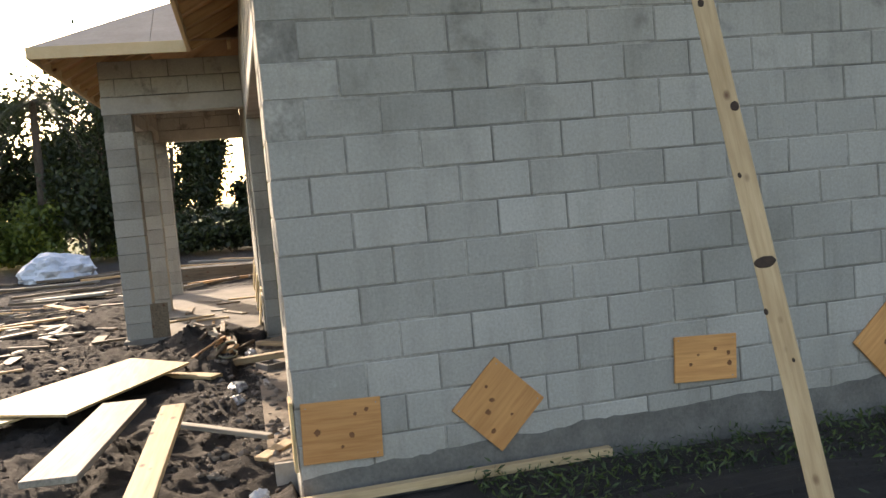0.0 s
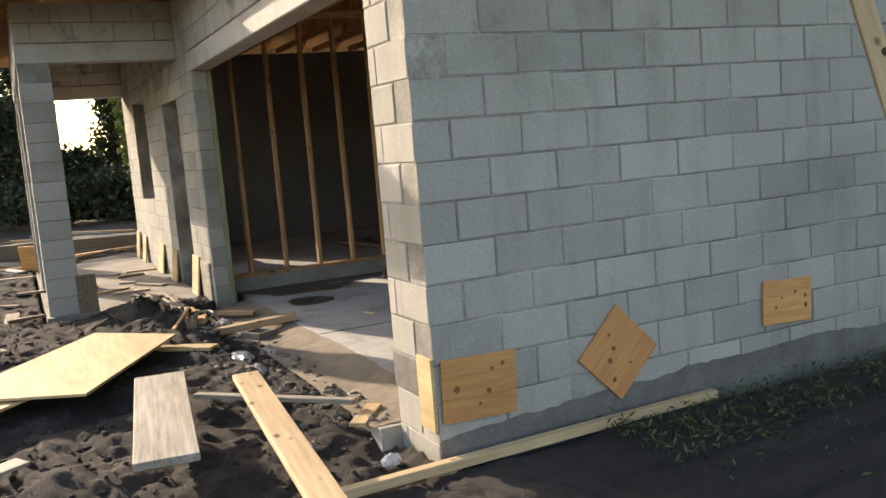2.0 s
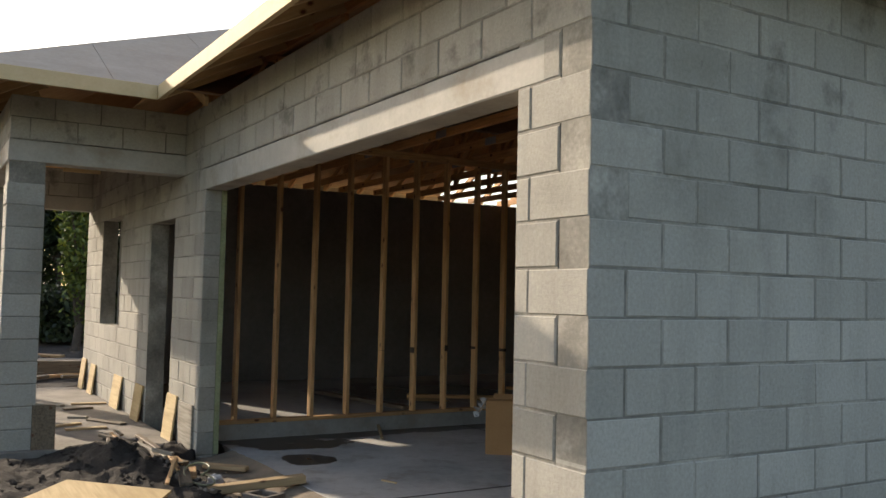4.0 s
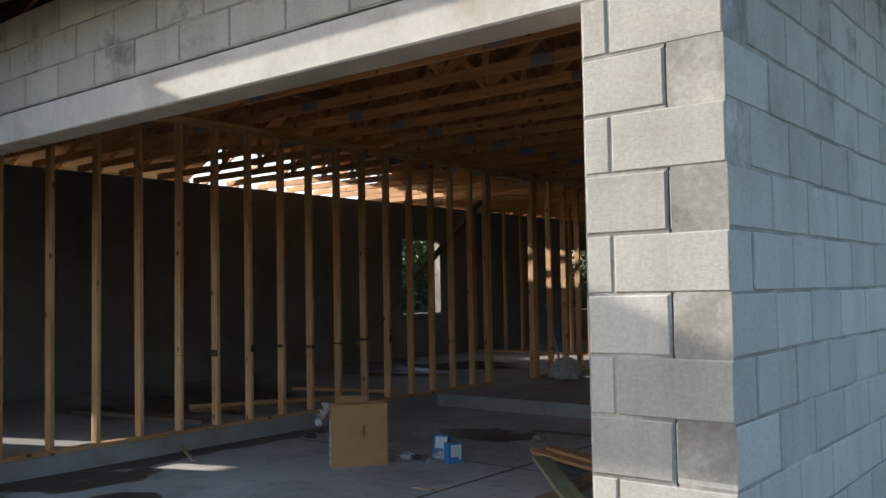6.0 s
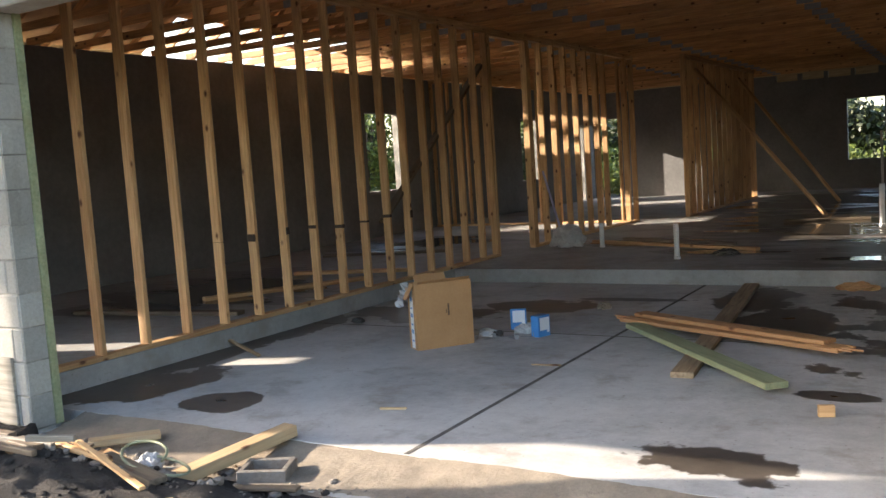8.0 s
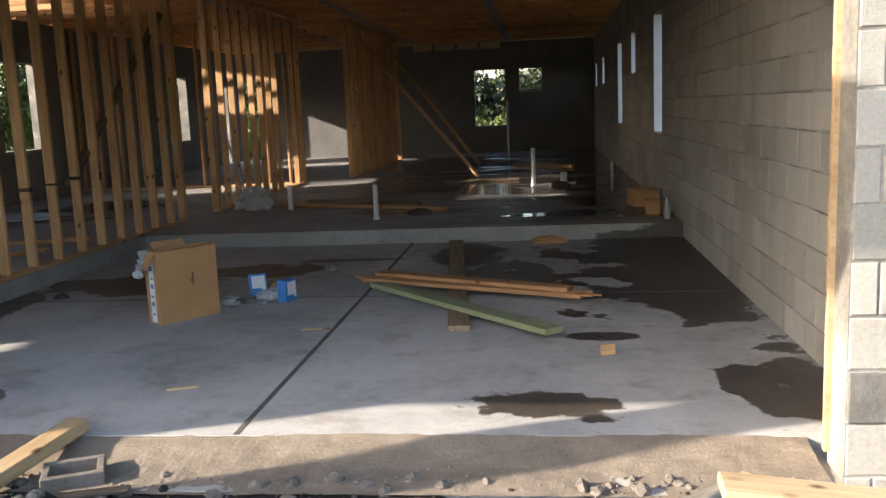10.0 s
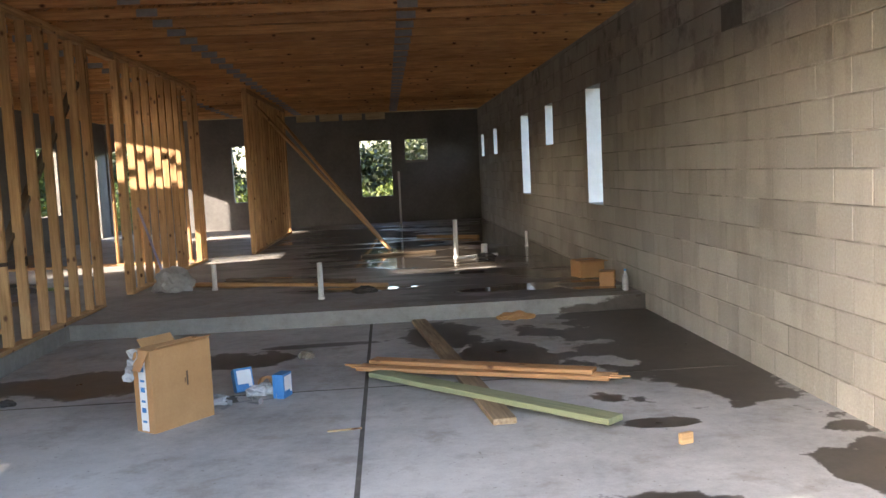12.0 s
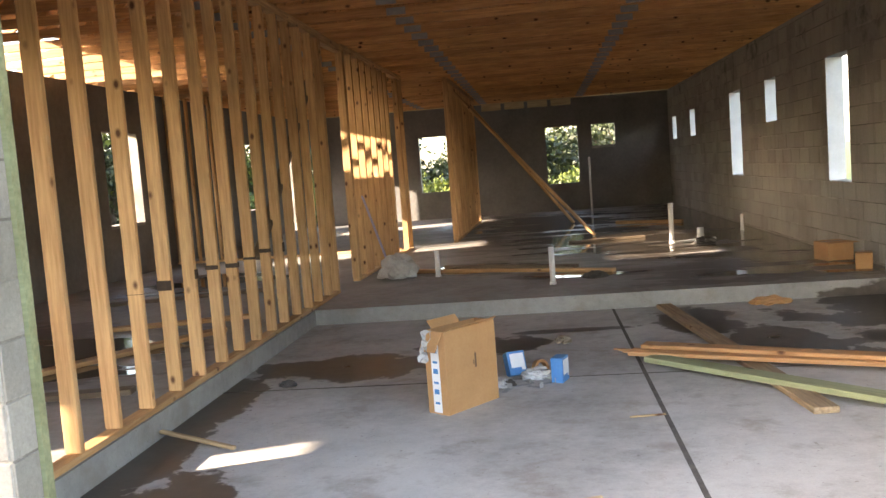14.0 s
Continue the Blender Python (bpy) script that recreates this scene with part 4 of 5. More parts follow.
# ---- plywood patches nailed on the wall foot ----
def wall_patch(kind, y, z, w, h, turn, label):
    ob = empty("plywood_patch", (0, 0, 0), label, "plywood", "plywood patches")
    ob.matrix_basis = Matrix.Translation((0.012, y, z)) @ pose(0, 0, 0, 90, 0, 90) @ pose(0, 0, 0, 0, 0, turn)
    part("panel", bevelled(box_bm((-w / 2, w / 2, -h / 2, h / 2, -0.008, 0.008)), 0.002), M_PLY, ob)
    rnd = random.Random(int(y * 100))
    for i in range(5):
        x, v, r = rnd.uniform(-0.4, 0.4) * w, rnd.uniform(-0.38, 0.38) * h, rnd.uniform(0.008, 0.019)
        b = bmesh.new()
        bmesh.ops.create_circle(b, cap_ends=True, segments=12, radius=r)
        for q in b.verts:
            q.co *= rnd.uniform(0.75, 1.2)
        part("knot", b, M_KNOT, ob, "dark round knot", Matrix.Translation((x, v, 0.0088)))
    for x, v in ((-0.44, 0.42), (0.44, 0.42), (0.43, -0.42)):
        b = bmesh.new()
        bmesh.ops.create_circle(b, cap_ends=True, segments=8, radius=0.004)
        part("nail", b, M_PLATE, ob, "", Matrix.Translation((x * w, v * h, 0.0088)))
    return ob


M_KNOT = plain_material("plywood_knot", (0.13, 0.05, 0.018), (0.24, 0.1, 0.035), 30, 0.75, 0)
wall_patch(0, 0.245, -0.145, 0.43, 0.33, -2, "square orange plywood patch at the block corner")
wall_patch(0, 1.125, -0.125, 0.38, 0.38, 45, "orange plywood patch turned on its point")
wall_patch(0, 2.41, -0.03, 0.4, 0.27, -3, "orange plywood patch on the wall foot")
wall_patch(0, 3.68, -0.08, 0.38, 0.38, 42, "orange plywood patch turned on its point")


def front_form(x0, x1, z0, z1, label, mat=None, lean=0.0):
    ob = finish(bevelled(box_bm((-(x1 - x0) / 2, (x1 - x0) / 2, -0.009, 0.009, 0, z1 - z0)), 0.002), "form_board", mat or M_PLYPALE,
                m=Matrix.Translation(((x0 + x1) / 2, -0.012 - lean, z0)) @ pose(0, 0, 0, -math.degrees(math.atan2(lean, z1 - z0)), 0, 0))
    return tagged(ob, label, "form board", "form boards at the wall foot")


front_form(-0.16, 0.012, -0.34, 0.04, "pale plywood patch round the block corner", M_PLYPALE)
for x0, x1, z1 in ((-11.45, -11.1, 0.06), (-10.7, -10.35, 0.03), (-9.08, -8.6, 0.02), (-7.86, -7.5, 0.02), (-6.42, -6.05, 0.06)):
    front_form(x0, x1, -0.38, z1, "pale plywood form board leaning on the wall foot", M_PLYPALE, 0.05)
front_form(-5.98, -5.5, -0.38, 0.03, "grey form board on the pier foot", M_GREY)
ob = finish(bevelled(box_bm((-0.15, 0.15, -0.02, 0.02, 0, 0.42)), 0.003), "form_board", M_PLY, m=pose(-11.28, -1.66, -0.4, 8, 0, 60))
tagged(ob, "orange plywood form against the porch column", "form board", "form boards at the wall foot")
ob = finish(bevelled(box_bm((-0.012, 0.012, -0.1, 0.1, 0, 0.42)), 0.003), "form_board", M_DARKWOOD, m=pose(-6.085, -1.2, -0.4, 0, -3, 0))
tagged(ob, "dark wet form board against the porch column", "form board", "form boards at the wall foot")


# ---- cardboard box ----
def cardboard_box():
    a = math.atan2(0.37, 0.28)
    th = empty("cardboard_box", (-4.2, 2.37, FLOOR), "tall open brown cardboard box with a blue and white label strip", "box")
    th.rotation_euler[2] = a
    L, D, H, t = 0.46, 0.165, 0.5, 0.005
    walls = [("side", (0, L, 0, t, 0, H)), ("side", (0, L, D - t, D, 0, H)), ("end", (0, t, t, D - t, 0, H)), ("end", (L - t, L, t, D - t, 0, H)), ("base", (t, L - t, t, D - t, 0, t))]
    for nm, b in walls:
        part(nm, box_bm(b), M_CARD, th)
    for (x, y, w, d, tip, rz) in ((L / 2, 0.004, L * 0.9, 0.05, 150, 0), (L * 0.42, D - 0.004, L * 0.55, 0.06, 35, 180)):
        m = Matrix.Translation((x, y, H)) @ pose(0, 0, 0, 0, 0, rz) @ pose(0, 0, 0, tip if rz == 0 else 90 + 40, 0, 0)
        part("flap", box_bm((-w / 2, w / 2, 0, d, -t / 2, t / 2)), M_CARD, th, "torn open cardboard flap", m)
    part("flap", box_bm((-0.13, 0, -D * 0.4, D * 0.4, -t / 2, t / 2)), M_CARD, th, "torn open cardboard flap", Matrix.Translation((0.004, D / 2, H)) @ pose(0, 0, 0, 0, -58, 0))
    strip = part("label_strip", box_bm((-0.0015, -0.0005, 0.052, 0.118, 0.01, H - 0.01)), M_TAPE, th, "white label strip with blue prints")
    for i in range(7):
        z = 0.06 + i * 0.062
        part("print", box_bm((-0.0025, -0.0016, 0.066, 0.104, z, z + (0.03 if i % 2 else 0.014))), M_BLUE, strip)
    part("print", box_bm((L * 0.56, L * 0.59, -0.0012, -0.0004, 0.24, 0.33)), M_INK, th, "dark printed mark")
    part("print", box_bm((L * 0.53, L * 0.545, -0.0012, -0.0004, 0.26, 0.29)), M_INK, th, "dark printed mark")
    b = bmesh.new()
    bmesh.ops.create_grid(b, x_segments=8, y_segments=3, size=0.5)
    for v in b.verts:
        v.co.z = 0.12 * noise.noise(v.co * 4)
        v.co.x *= 0.2
        v.co.y *= 0.05
    tp = part("tape", b, M_FILM, th, "loose clear packing tape", Matrix.Translation((-0.06, 0.1, H - 0.08)) @ pose(0, 0, 0, 0, -60, 20))
    tp.modifiers.new("thick", "SOLIDIFY").thickness = 0.001


cardboard_box()


def small_carton(x, y, turn, tilt, label):
    th = empty("small_carton", (x, y, FLOOR), label, "box", "small cartons")
    th.rotation_euler = (radians(tilt), 0, radians(turn))
    w, d, h = 0.13, 0.08, 0.165
    part("carton", bevelled(box_bm((-w / 2, w / 2, -d / 2, d / 2, 0, h)), 0.002), M_BLUE, th)
    part("panel_print", box_bm((-w * 0.36, w * 0.42, -d / 2 - 0.0016, -d / 2 - 0.0004, 0.03, h * 0.9)), M_TAPE, th, "white printed panel")
    part("panel_print", box_bm((-w * 0.4, w * 0.2, -d / 2 - 0.003, -d / 2 - 0.0018, 0.02, 0.05)), M_BLUE, th, "blue printed band")


small_carton(-3.82, 3.3, 25, -22, "small blue and white carton tipped back against wrapping")
small_carton(-3.53, 3.1, 70, 0, "small blue and white carton standing on the slab")


def crumpled(name, x, y, z, rx, ry, rz, mat, label, category, seed, group=""):
    bm = bmesh.new()
    bmesh.ops.create_icosphere(bm, subdivisions=4, radius=1)
    for v in bm.verts:
        n = v.co.normalized()
        k = 1 + 0.35 * noise.noise(n * 2.2 + Vector((seed, 0, 0))) + 0.2 * abs(noise.noise(n * 6 + Vector((0, seed, 0))))
        v.co = Vector((n.x * rx * k, n.y * ry * k, max(n.z, -0.35) * rz * k))
    zmin = min(v.co.z for v in bm.verts)
    for v in bm.verts:
        v.co.z -= zmin
    return tagged(finish(bm, name, mat, m=Matrix.Translation((x, y, z))), label, category, group)


crumpled("plastic_wrap", -3.68, 3.2, FLOOR, 0.1, 0.07, 0.05, M_FILM, "crumpled clear plastic wrap with hardware", "packaging", 1, "plastic scraps")
crumpled("plastic_wrap", -3.95, 3.0, FLOOR, 0.08, 0.05, 0.04, M_FILM, "crumpled clear plastic wrap by the cartons", "packaging", 2, "plastic scraps")
crumpled("plastic_bag", -5.4, 8.02, SLAB, 0.22, 0.16, 0.2, M_BAG, "white plastic bag slumped on the house slab", "bag", 3, "plastic bags")
crumpled("plastic_bag", -2.85, -0.34, -0.46, 0.15, 0.08, 0.05, M_BAG, "dusty clear plastic bag on the rubble", "bag", 4, "plastic bags")
crumpled("plastic_bag", -2.35, -0.36, -0.47, 0.12, 0.08, 0.05, M_FILM, "dusty clear plastic bag on the rubble", "bag", 5, "plastic bags")
crumpled("plastic_cup", -4.15, -0.2, -0.43, 0.07, 0.06, 0.06, M_BAG, "crushed white cup in the rubble", "cup", 6)
crumpled("stone", -3.48, 4.33, FLOOR, 0.06, 0.045, 0.04, M_SAND, "small tan stone on the slab", "stone", 7)
crumpled("cardboard_scrap", -1.55, 5.62, FLOOR, 0.16, 0.08, 0.05, M_CARD, "torn cardboard scrap below the slab step", "scrap", 8)
crumpled("crushed_bottle", -0.12, -0.22, -0.49, 0.035, 0.05, 0.035, M_FILM, "crushed clear bottle by the wall corner", "bottle", 9)
crumpled("tarp", -18.3, -4.6, -0.5, 0.85, 0.8, 0.5, M_TARP, "pale tarpaulin over a heap of material", "tarp", 10)

def metal_bracket(x, y, turn):
    bm = box_bm((-0.055, 0.055, -0.018, 0.018, 0, 0.002), (0.053, 0.055, -0.018, 0.018, 0.002, 0.035))
    tagged(finish(bm, "metal_bracket", M_PLATE, m=pose(x, y, FLOOR + 0.001, 0, 0, turn)), "small bent galvanised bracket on the slab", "bracket", "metal brackets")


for bx, by, bt in ((-3.78, 3.02, 20), (-3.7, 2.96, -35), (-3.88, 2.9, 70), (-3.62, 3.04, 10), (-4.02, 2.86, -10), (-3.74, 3.1, 120)):
    metal_bracket(bx, by, bt)
roll = empty("tape_roll", (-3.66, 3.27, FLOOR), "tan roll of packing tape beside the cartons", "tape")
bm = bmesh.new()
bmesh.ops.create_cone(bm, cap_ends=False, segments=28, radius1=0.055, radius2=0.055, depth=0.05)
band = part("band", bm, M_CARD, roll, "", pose(0, 0, 0.056, 78, 0, 35))
band.modifiers.new("thick", "SOLIDIFY").thickness = 0.016

M_RAG = plain_material("dark_rag", (0.03, 0.028, 0.026), (0.09, 0.08, 0.07), 9, 0.8, 0.4)
crumpled("rag", -3.05, 7.05, SLAB, 0.13, 0.09, 0.05, M_RAG, "dark wet rag on the house slab", "rag", 12, "wet rags")
crumpled("rag", -1.35, 9.9, SLAB, 0.14, 0.1, 0.07, M_RAG, "dark wet rag on the house slab", "rag", 13, "wet rags")
crumpled("rag", -3.9, 3.02, FLOOR, 0.07, 0.05, 0.03, M_RAG, "small dark rag by the cardboard box", "rag", 14, "wet rags")
crumpled("rag", -5.45, 3.3, FLOOR, 0.06, 0.04, 0.03, M_RAG, "small dark rag near the curb", "rag", 15, "wet rags")
for a, b2, mt in (((-7.4, 3.3), (-6.5, 4.9), M_STUD), ((-8.2, 2.4), (-6.3, 2.7), M_DARKWOOD), ((-7.8, 5.2), (-6.4, 5.6), M_STUD), ((-8.8, 7.0), (-7.0, 7.6), M_DARKWOOD)):
    stick("plank", (*a, SLAB + 0.02), (*b2, SLAB + 0.02), 0.12, 0.038, mt, label="loose board on the slab behind the partition", category="board", group="loose boards")
broom = empty("broom", (-5.5, 8.15, SLAB), "broom with a lavender handle leaning on the studs", "broom")
stick("handle", (0, 0, 0.08), (-0.32, 0.12, 1.05), 0.024, 0.024, plain_material("lavender_plastic", (0.3, 0.28, 0.45), (0.4, 0.38, 0.56), 6, 0.5, 0), broom)
part("brush", bevelled(box_bm((-0.12, 0.12, -0.03, 0.03, 0, 0.09)), 0.01), M_RAG, broom)

# cartons and bottle beside the long wall
def closed_carton(x, y, w, d, h, turn, label):
    th = empty("carton", (x, y, SLAB), label, "box", "cartons by the wall")
    th.rotation_euler[2] = radians(turn)
    part("body", bevelled(box_bm((-w / 2, w / 2, -d / 2, d / 2, 0, h)), 0.006), M_CARD, th)
    part("tape", box_bm((-w / 2 - 0.001, w / 2 + 0.001, -0.025, 0.025, h, h + 0.0015)), M_FILM, th, "clear packing tape")
    part("flap", box_bm((-w / 2, w / 2, -d / 2 - 0.1, -d / 2, h - 0.004, h)), M_CARD, th, "open carton flap")


closed_carton(-0.42, 7.42, 0.3, 0.3, 0.2, 12, "brown cardboard carton on the damp house slab")
closed_carton(-0.4, 6.55, 0.16, 0.14, 0.17, -20, "small brown carton beside the block wall")


def lathe(name, profile, mat, parent=None, m=None, seg=20, label=""):
    bm = bmesh.new()
    rings = []
    for r, z in profile:
        rings.append([bm.verts.new((r * math.cos(2 * math.pi * i / seg), r * math.sin(2 * math.pi * i / seg), z)) for i in range(seg)])
    for a, b in zip(rings, rings[1:]):
        for i in range(seg):
            j = (i + 1) % seg
            bm.faces.new((a[i], a[j], b[j], b[i])).smooth = True
    bm.faces.new(rings[0][::-1])
    bm.faces.new(rings[-1])
    return finish(bm, name, mat, parent, label, m)


bottle = empty("bottle", (-0.32, 6.12, SLAB), "clear plastic bottle standing by the wall", "bottle")
lathe("bottle_body", [(0.03, 0), (0.034, 0.01), (0.034, 0.12), (0.028, 0.16), (0.012, 0.19), (0.012, 0.205)], M_FILM, bottle)
lathe("cap", [(0.014, 0.205), (0.014, 0.222), (0.012, 0.224)], M_BLUE, bottle)


# ---- pipes standing out of the slab ----
def pipe(x, y, h, r, label, cap=True):
    th = empty("standpipe", (x, y, SLAB), label, "pipe", "standing drain pipes")
    lathe("tube", [(r, 0), (r, h), (r - 0.005, h), (r - 0.005, h - 0.04)], M_PVC, th)
    lathe("collar", [(r + 0.006, 0), (r + 0.006, 0.03), (r, 0.034)], M_PVC, th)
    return th


pipe(-3.515, 6.72, 0.4, 0.03, "white plastic drain pipe standing in the slab")
pipe(-1.745, 10.35, 0.58, 0.035, "tall white plastic drain pipe standing in the slab")
pipe(-2.42, 18.4, 1.35, 0.025, "slim white pipe standing before the far wall")
pipe(-0.46, 11.7, 0.26, 0.025, "short white pipe stub by the long wall")
pipe(-4.9, 8.02, 0.32, 0.03, "short dusty pipe stub near the partition")
pipe(-1.28, 10.7, 0.17, 0.05, "wide white pipe stub in the slab")
stick("loose_pipe", (-1.75, 10.2, SLAB + 0.02), (-1.1, 10.5, SLAB + 0.02), 0.035, 0.035, M_PVC, label="white plastic pipe lying on the wet slab", category="pipe")

# ---- half block and rubble at the slab edge ----
hb = empty("concrete_half_block", (-3.52, -0.03, -0.46), "broken concrete half block at the slab edge", "block")
part("shell", bevelled(box_bm((-0.12, 0.12, -0.1, -0.07, 0, 0.09), (-0.12, 0.12, 0.07, 0.1, 0, 0.09), (-0.12, -0.09, -0.07, 0.07, 0, 0.09), (0.09, 0.12, -0.07, 0.07, 0, 0.09)), 0.004), M_RUBBLE, hb)
hb.rotation_euler[2] = radians(25)
random.seed(5)


def rubble(name, n, xr, yr, lo, hi, mat, label):
    verts, faces = [], []
    bm0 = bmesh.new()
    bmesh.ops.create_icosphere(bm0, subdivisions=1, radius=1)
    bv = [v.co.copy() for v in bm0.verts]
    bf = [[v.index for v in f.verts] for f in bm0.faces]
    bm0.free()
    for i in range(n):
        x, y = random.uniform(*xr), random.uniform(*yr)
        r = lo + (hi - lo) * random.random() ** 3
        z = max(ground_at(x, y), -0.43 if (y > -0.12 and -5.3 < x < -0.5) else -9)
        base = len(verts)
        sc = (r * random.uniform(0.7, 1.3), r * random.uniform(0.7, 1.3), r * random.uniform(0.5, 0.9))
        for v in bv:
            k = random.uniform(0.75, 1.2)
            verts.append((x + v.x * sc[0] * k, y + v.y * sc[1] * k, z + v.z * sc[2] * k + r * 0.25))
        faces += [[base + q for q in f] for f in bf]
    me = bpy.data.meshes.new(name)
    me.from_pydata(verts, [], faces)
    me.materials.append(mat)
    return tagged(new(name, me), label, "rubble", "", "stuff")


rubble("soil_clods", 5200, (-6.5, 1.4), (-4.2, -0.1), 0.004, 0.026, M_SOIL, "clods of dark soil scattered over the ground")
rubble("concrete_rubble", 620, (-5.3, -0.6), (-0.6, 0.02), 0.006, 0.04, M_RUBBLE, "grey and sandy rubble along the slab edge")
rubble("sand_grit", 700, (-5.2, -0.7), (-0.1, 0.32), 0.004, 0.014, M_SAND, "sandy grit on the footing strip")
bm = bmesh.new()
bmesh.ops.create_grid(bm, x_segments=160, y_segments=18, size=0.5)
for v in bm.verts:
    x, y = -2.95 + v.co.x * 4.8, 0.14 + v.co.y * 0.58
    v.co = (x, y, -0.424 + 0.014 * noise.noise(Vector((x * 2, y * 4, 0))) + 0.056 * max(0, (y - 0.08) / 0.27) ** 1.3 * (1.0 if y < 0.36 else 0.0) - (0.03 if y > 0.41 else 0.0) + 0.005 * noise.noise(Vector((x * 14, y * 14, 3))))
tagged(finish(bm, "sand_strip", M_SAND), "sandy soil spread over the footing strip", "sand", "", "structure")

# scraps of wood over the site
random.seed(11)
SCRAP_MATS = (M_DARKWOOD, M_DARKWOOD, M_DARKWOOD, M_GREY, M_STUD)


def scrap(x, y, L, W, T, turn, tilt, mat, label, lift=0.02):
    z = max(ground_at(x, y), -0.38 if (-11.5 < x < -6.0 and -1.62 < y < 0) else -9)
    board("scrap_wood", L, W, T, mat, pose(x, y, z + lift, 0, tilt, turn), label=label, category="scrap wood", group="wood scraps")


for i in range(24):     # heap at the pier
    scrap(-4.6 + random.gauss(0, 0.5), -0.55 + random.gauss(0, 0.2), random.uniform(0.2, 0.8), random.choice((0.03, 0.05, 0.09)), random.choice((0.015, 0.03)), random.uniform(-30, 30), random.uniform(-3, 3), random.choice(SCRAP_MATS), "splintered wood scrap in the soil heap", random.uniform(0.01, 0.06))
for i in range(70):     # litter across the yard
    x, y = random.uniform(-12.5, -4.6), random.uniform(-5.5, -1.75)
    scrap(x, y, random.uniform(0.25, 1.5), random.choice((0.05, 0.09, 0.14)), 0.03, random.uniform(0, 180), random.uniform(-5, 5), random.choice(SCRAP_MATS), "loose wood scrap lying on the soil")
for i in range(40):
    x, y = random.uniform(-19, -12), random.uniform(-7, 1.5)
    scrap(x, y, random.uniform(0.6, 3.0), random.choice((0.09, 0.14, 0.3)), 0.05, random.uniform(40, 130), random.uniform(-4, 4), random.choice(SCRAP_MATS), "loose board lying far across the yard", 0.05)
for i in range(9):
    scrap(random.uniform(-10.5, -6.8), random.uniform(-1.2, -0.2), random.uniform(0.2, 0.8), 0.09, 0.02, random.uniform(0, 180), 0, random.choice((M_PALE, M_GREY, M_DARKWOOD)), "wood scrap on the porch slab", 0.012)
for y0, mt in ((-0.3, M_DARKWOOD), (0.1, M_GREY), (-1.0, M_DARKWOOD)):
    stick("log", (-14.5, y0 - 1.6, -0.28), (-13.2, y0 + 1.7, -0.26), 0.3, 0.26, mt, label="stacked dark timber beyond the porch", category="timber", group="timber beyond the porch")

# hose loops in the heap
cu = bpy.data.curves.new("hose", "CURVE")
cu.dimensions, cu.bevel_depth, cu.bevel_resolution = "3D", 0.007, 3
sp = cu.splines.new("NURBS")
pts = []
for i in range(17):
    a = i * 0.55
    pts.append((-3.95 + 0.16 * math.cos(a) + 0.012 * i, -0.42 + 0.1 * math.sin(a), -0.26 + 0.05 * math.sin(a * 0.7), 1))
sp.points.add(len(pts) - 1)
for p, q in zip(sp.points, pts):
    p.co = q
sp.use_endpoint_u = True
tmp = new("hose_shape", cu)
hose_me = bpy.data.meshes.new_from_object(tmp.evaluated_get(bpy.context.evaluated_depsgraph_get()))
bpy.data.objects.remove(tmp)
hose_me.materials.clear()
hose_me.materials.append(plain_material("green_hose", (0.17, 0.17, 0.1), (0.3, 0.3, 0.18), 9, 0.5, 0))
tagged(new("hose", hose_me), "pale green hose coiled in the debris", "hose")


# ---- plants ----
def leaf_mesh(name, centres, sizes, mat, flat=0.0, aspect=0.5):
    """One mesh of small pointed leaves at the given places."""
    n = len(centres)
    d = np.random.normal(size=(n, 3))
    d[:, 2] *= 1 - flat
    d /= np.linalg.norm(d, axis=1, keepdims=True)
    e = np.cross(d, np.random.normal(size=(n, 3)))
    e /= np.linalg.norm(e, axis=1, keepdims=True)
    s = sizes[:, None]
    c = centres
    v = np.stack([c - d * s, c + e * s * aspect - d * s * 0.1, c + d * s, c - e * s * aspect - d * s * 0.1], 1).reshape(-1, 3)
    me = bpy.data.meshes.new(name)
    me.from_pydata(v.tolist(), [], np.arange(4 * n).reshape(n, 4).tolist())
    me.materials.append(mat)
    return me


def taper(bm, a, b, r0, r1, seg=8):
    a, b = Vector(a), Vector(b)
    q = (b - a).to_track_quat("Z", "Y").to_matrix()
    rings = []
    for p, r in ((a, r0), ((a + b) / 2 + Vector((random.uniform(-1, 1), random.uniform(-1, 1), 0)) * r0 * 0.6, (r0 + r1) / 2), (b, r1)):
        rings.append([bm.verts.new(p + q @ Vector((r * math.cos(6.2832 * i / seg), r * math.sin(6.2832 * i / seg), 0))) for i in range(seg)])
    for u, w in zip(rings, rings[1:]):
        for i in range(seg):
            j = (i + 1) % seg
            bm.faces.new((u[i], u[j], w[j], w[i])).smooth = True


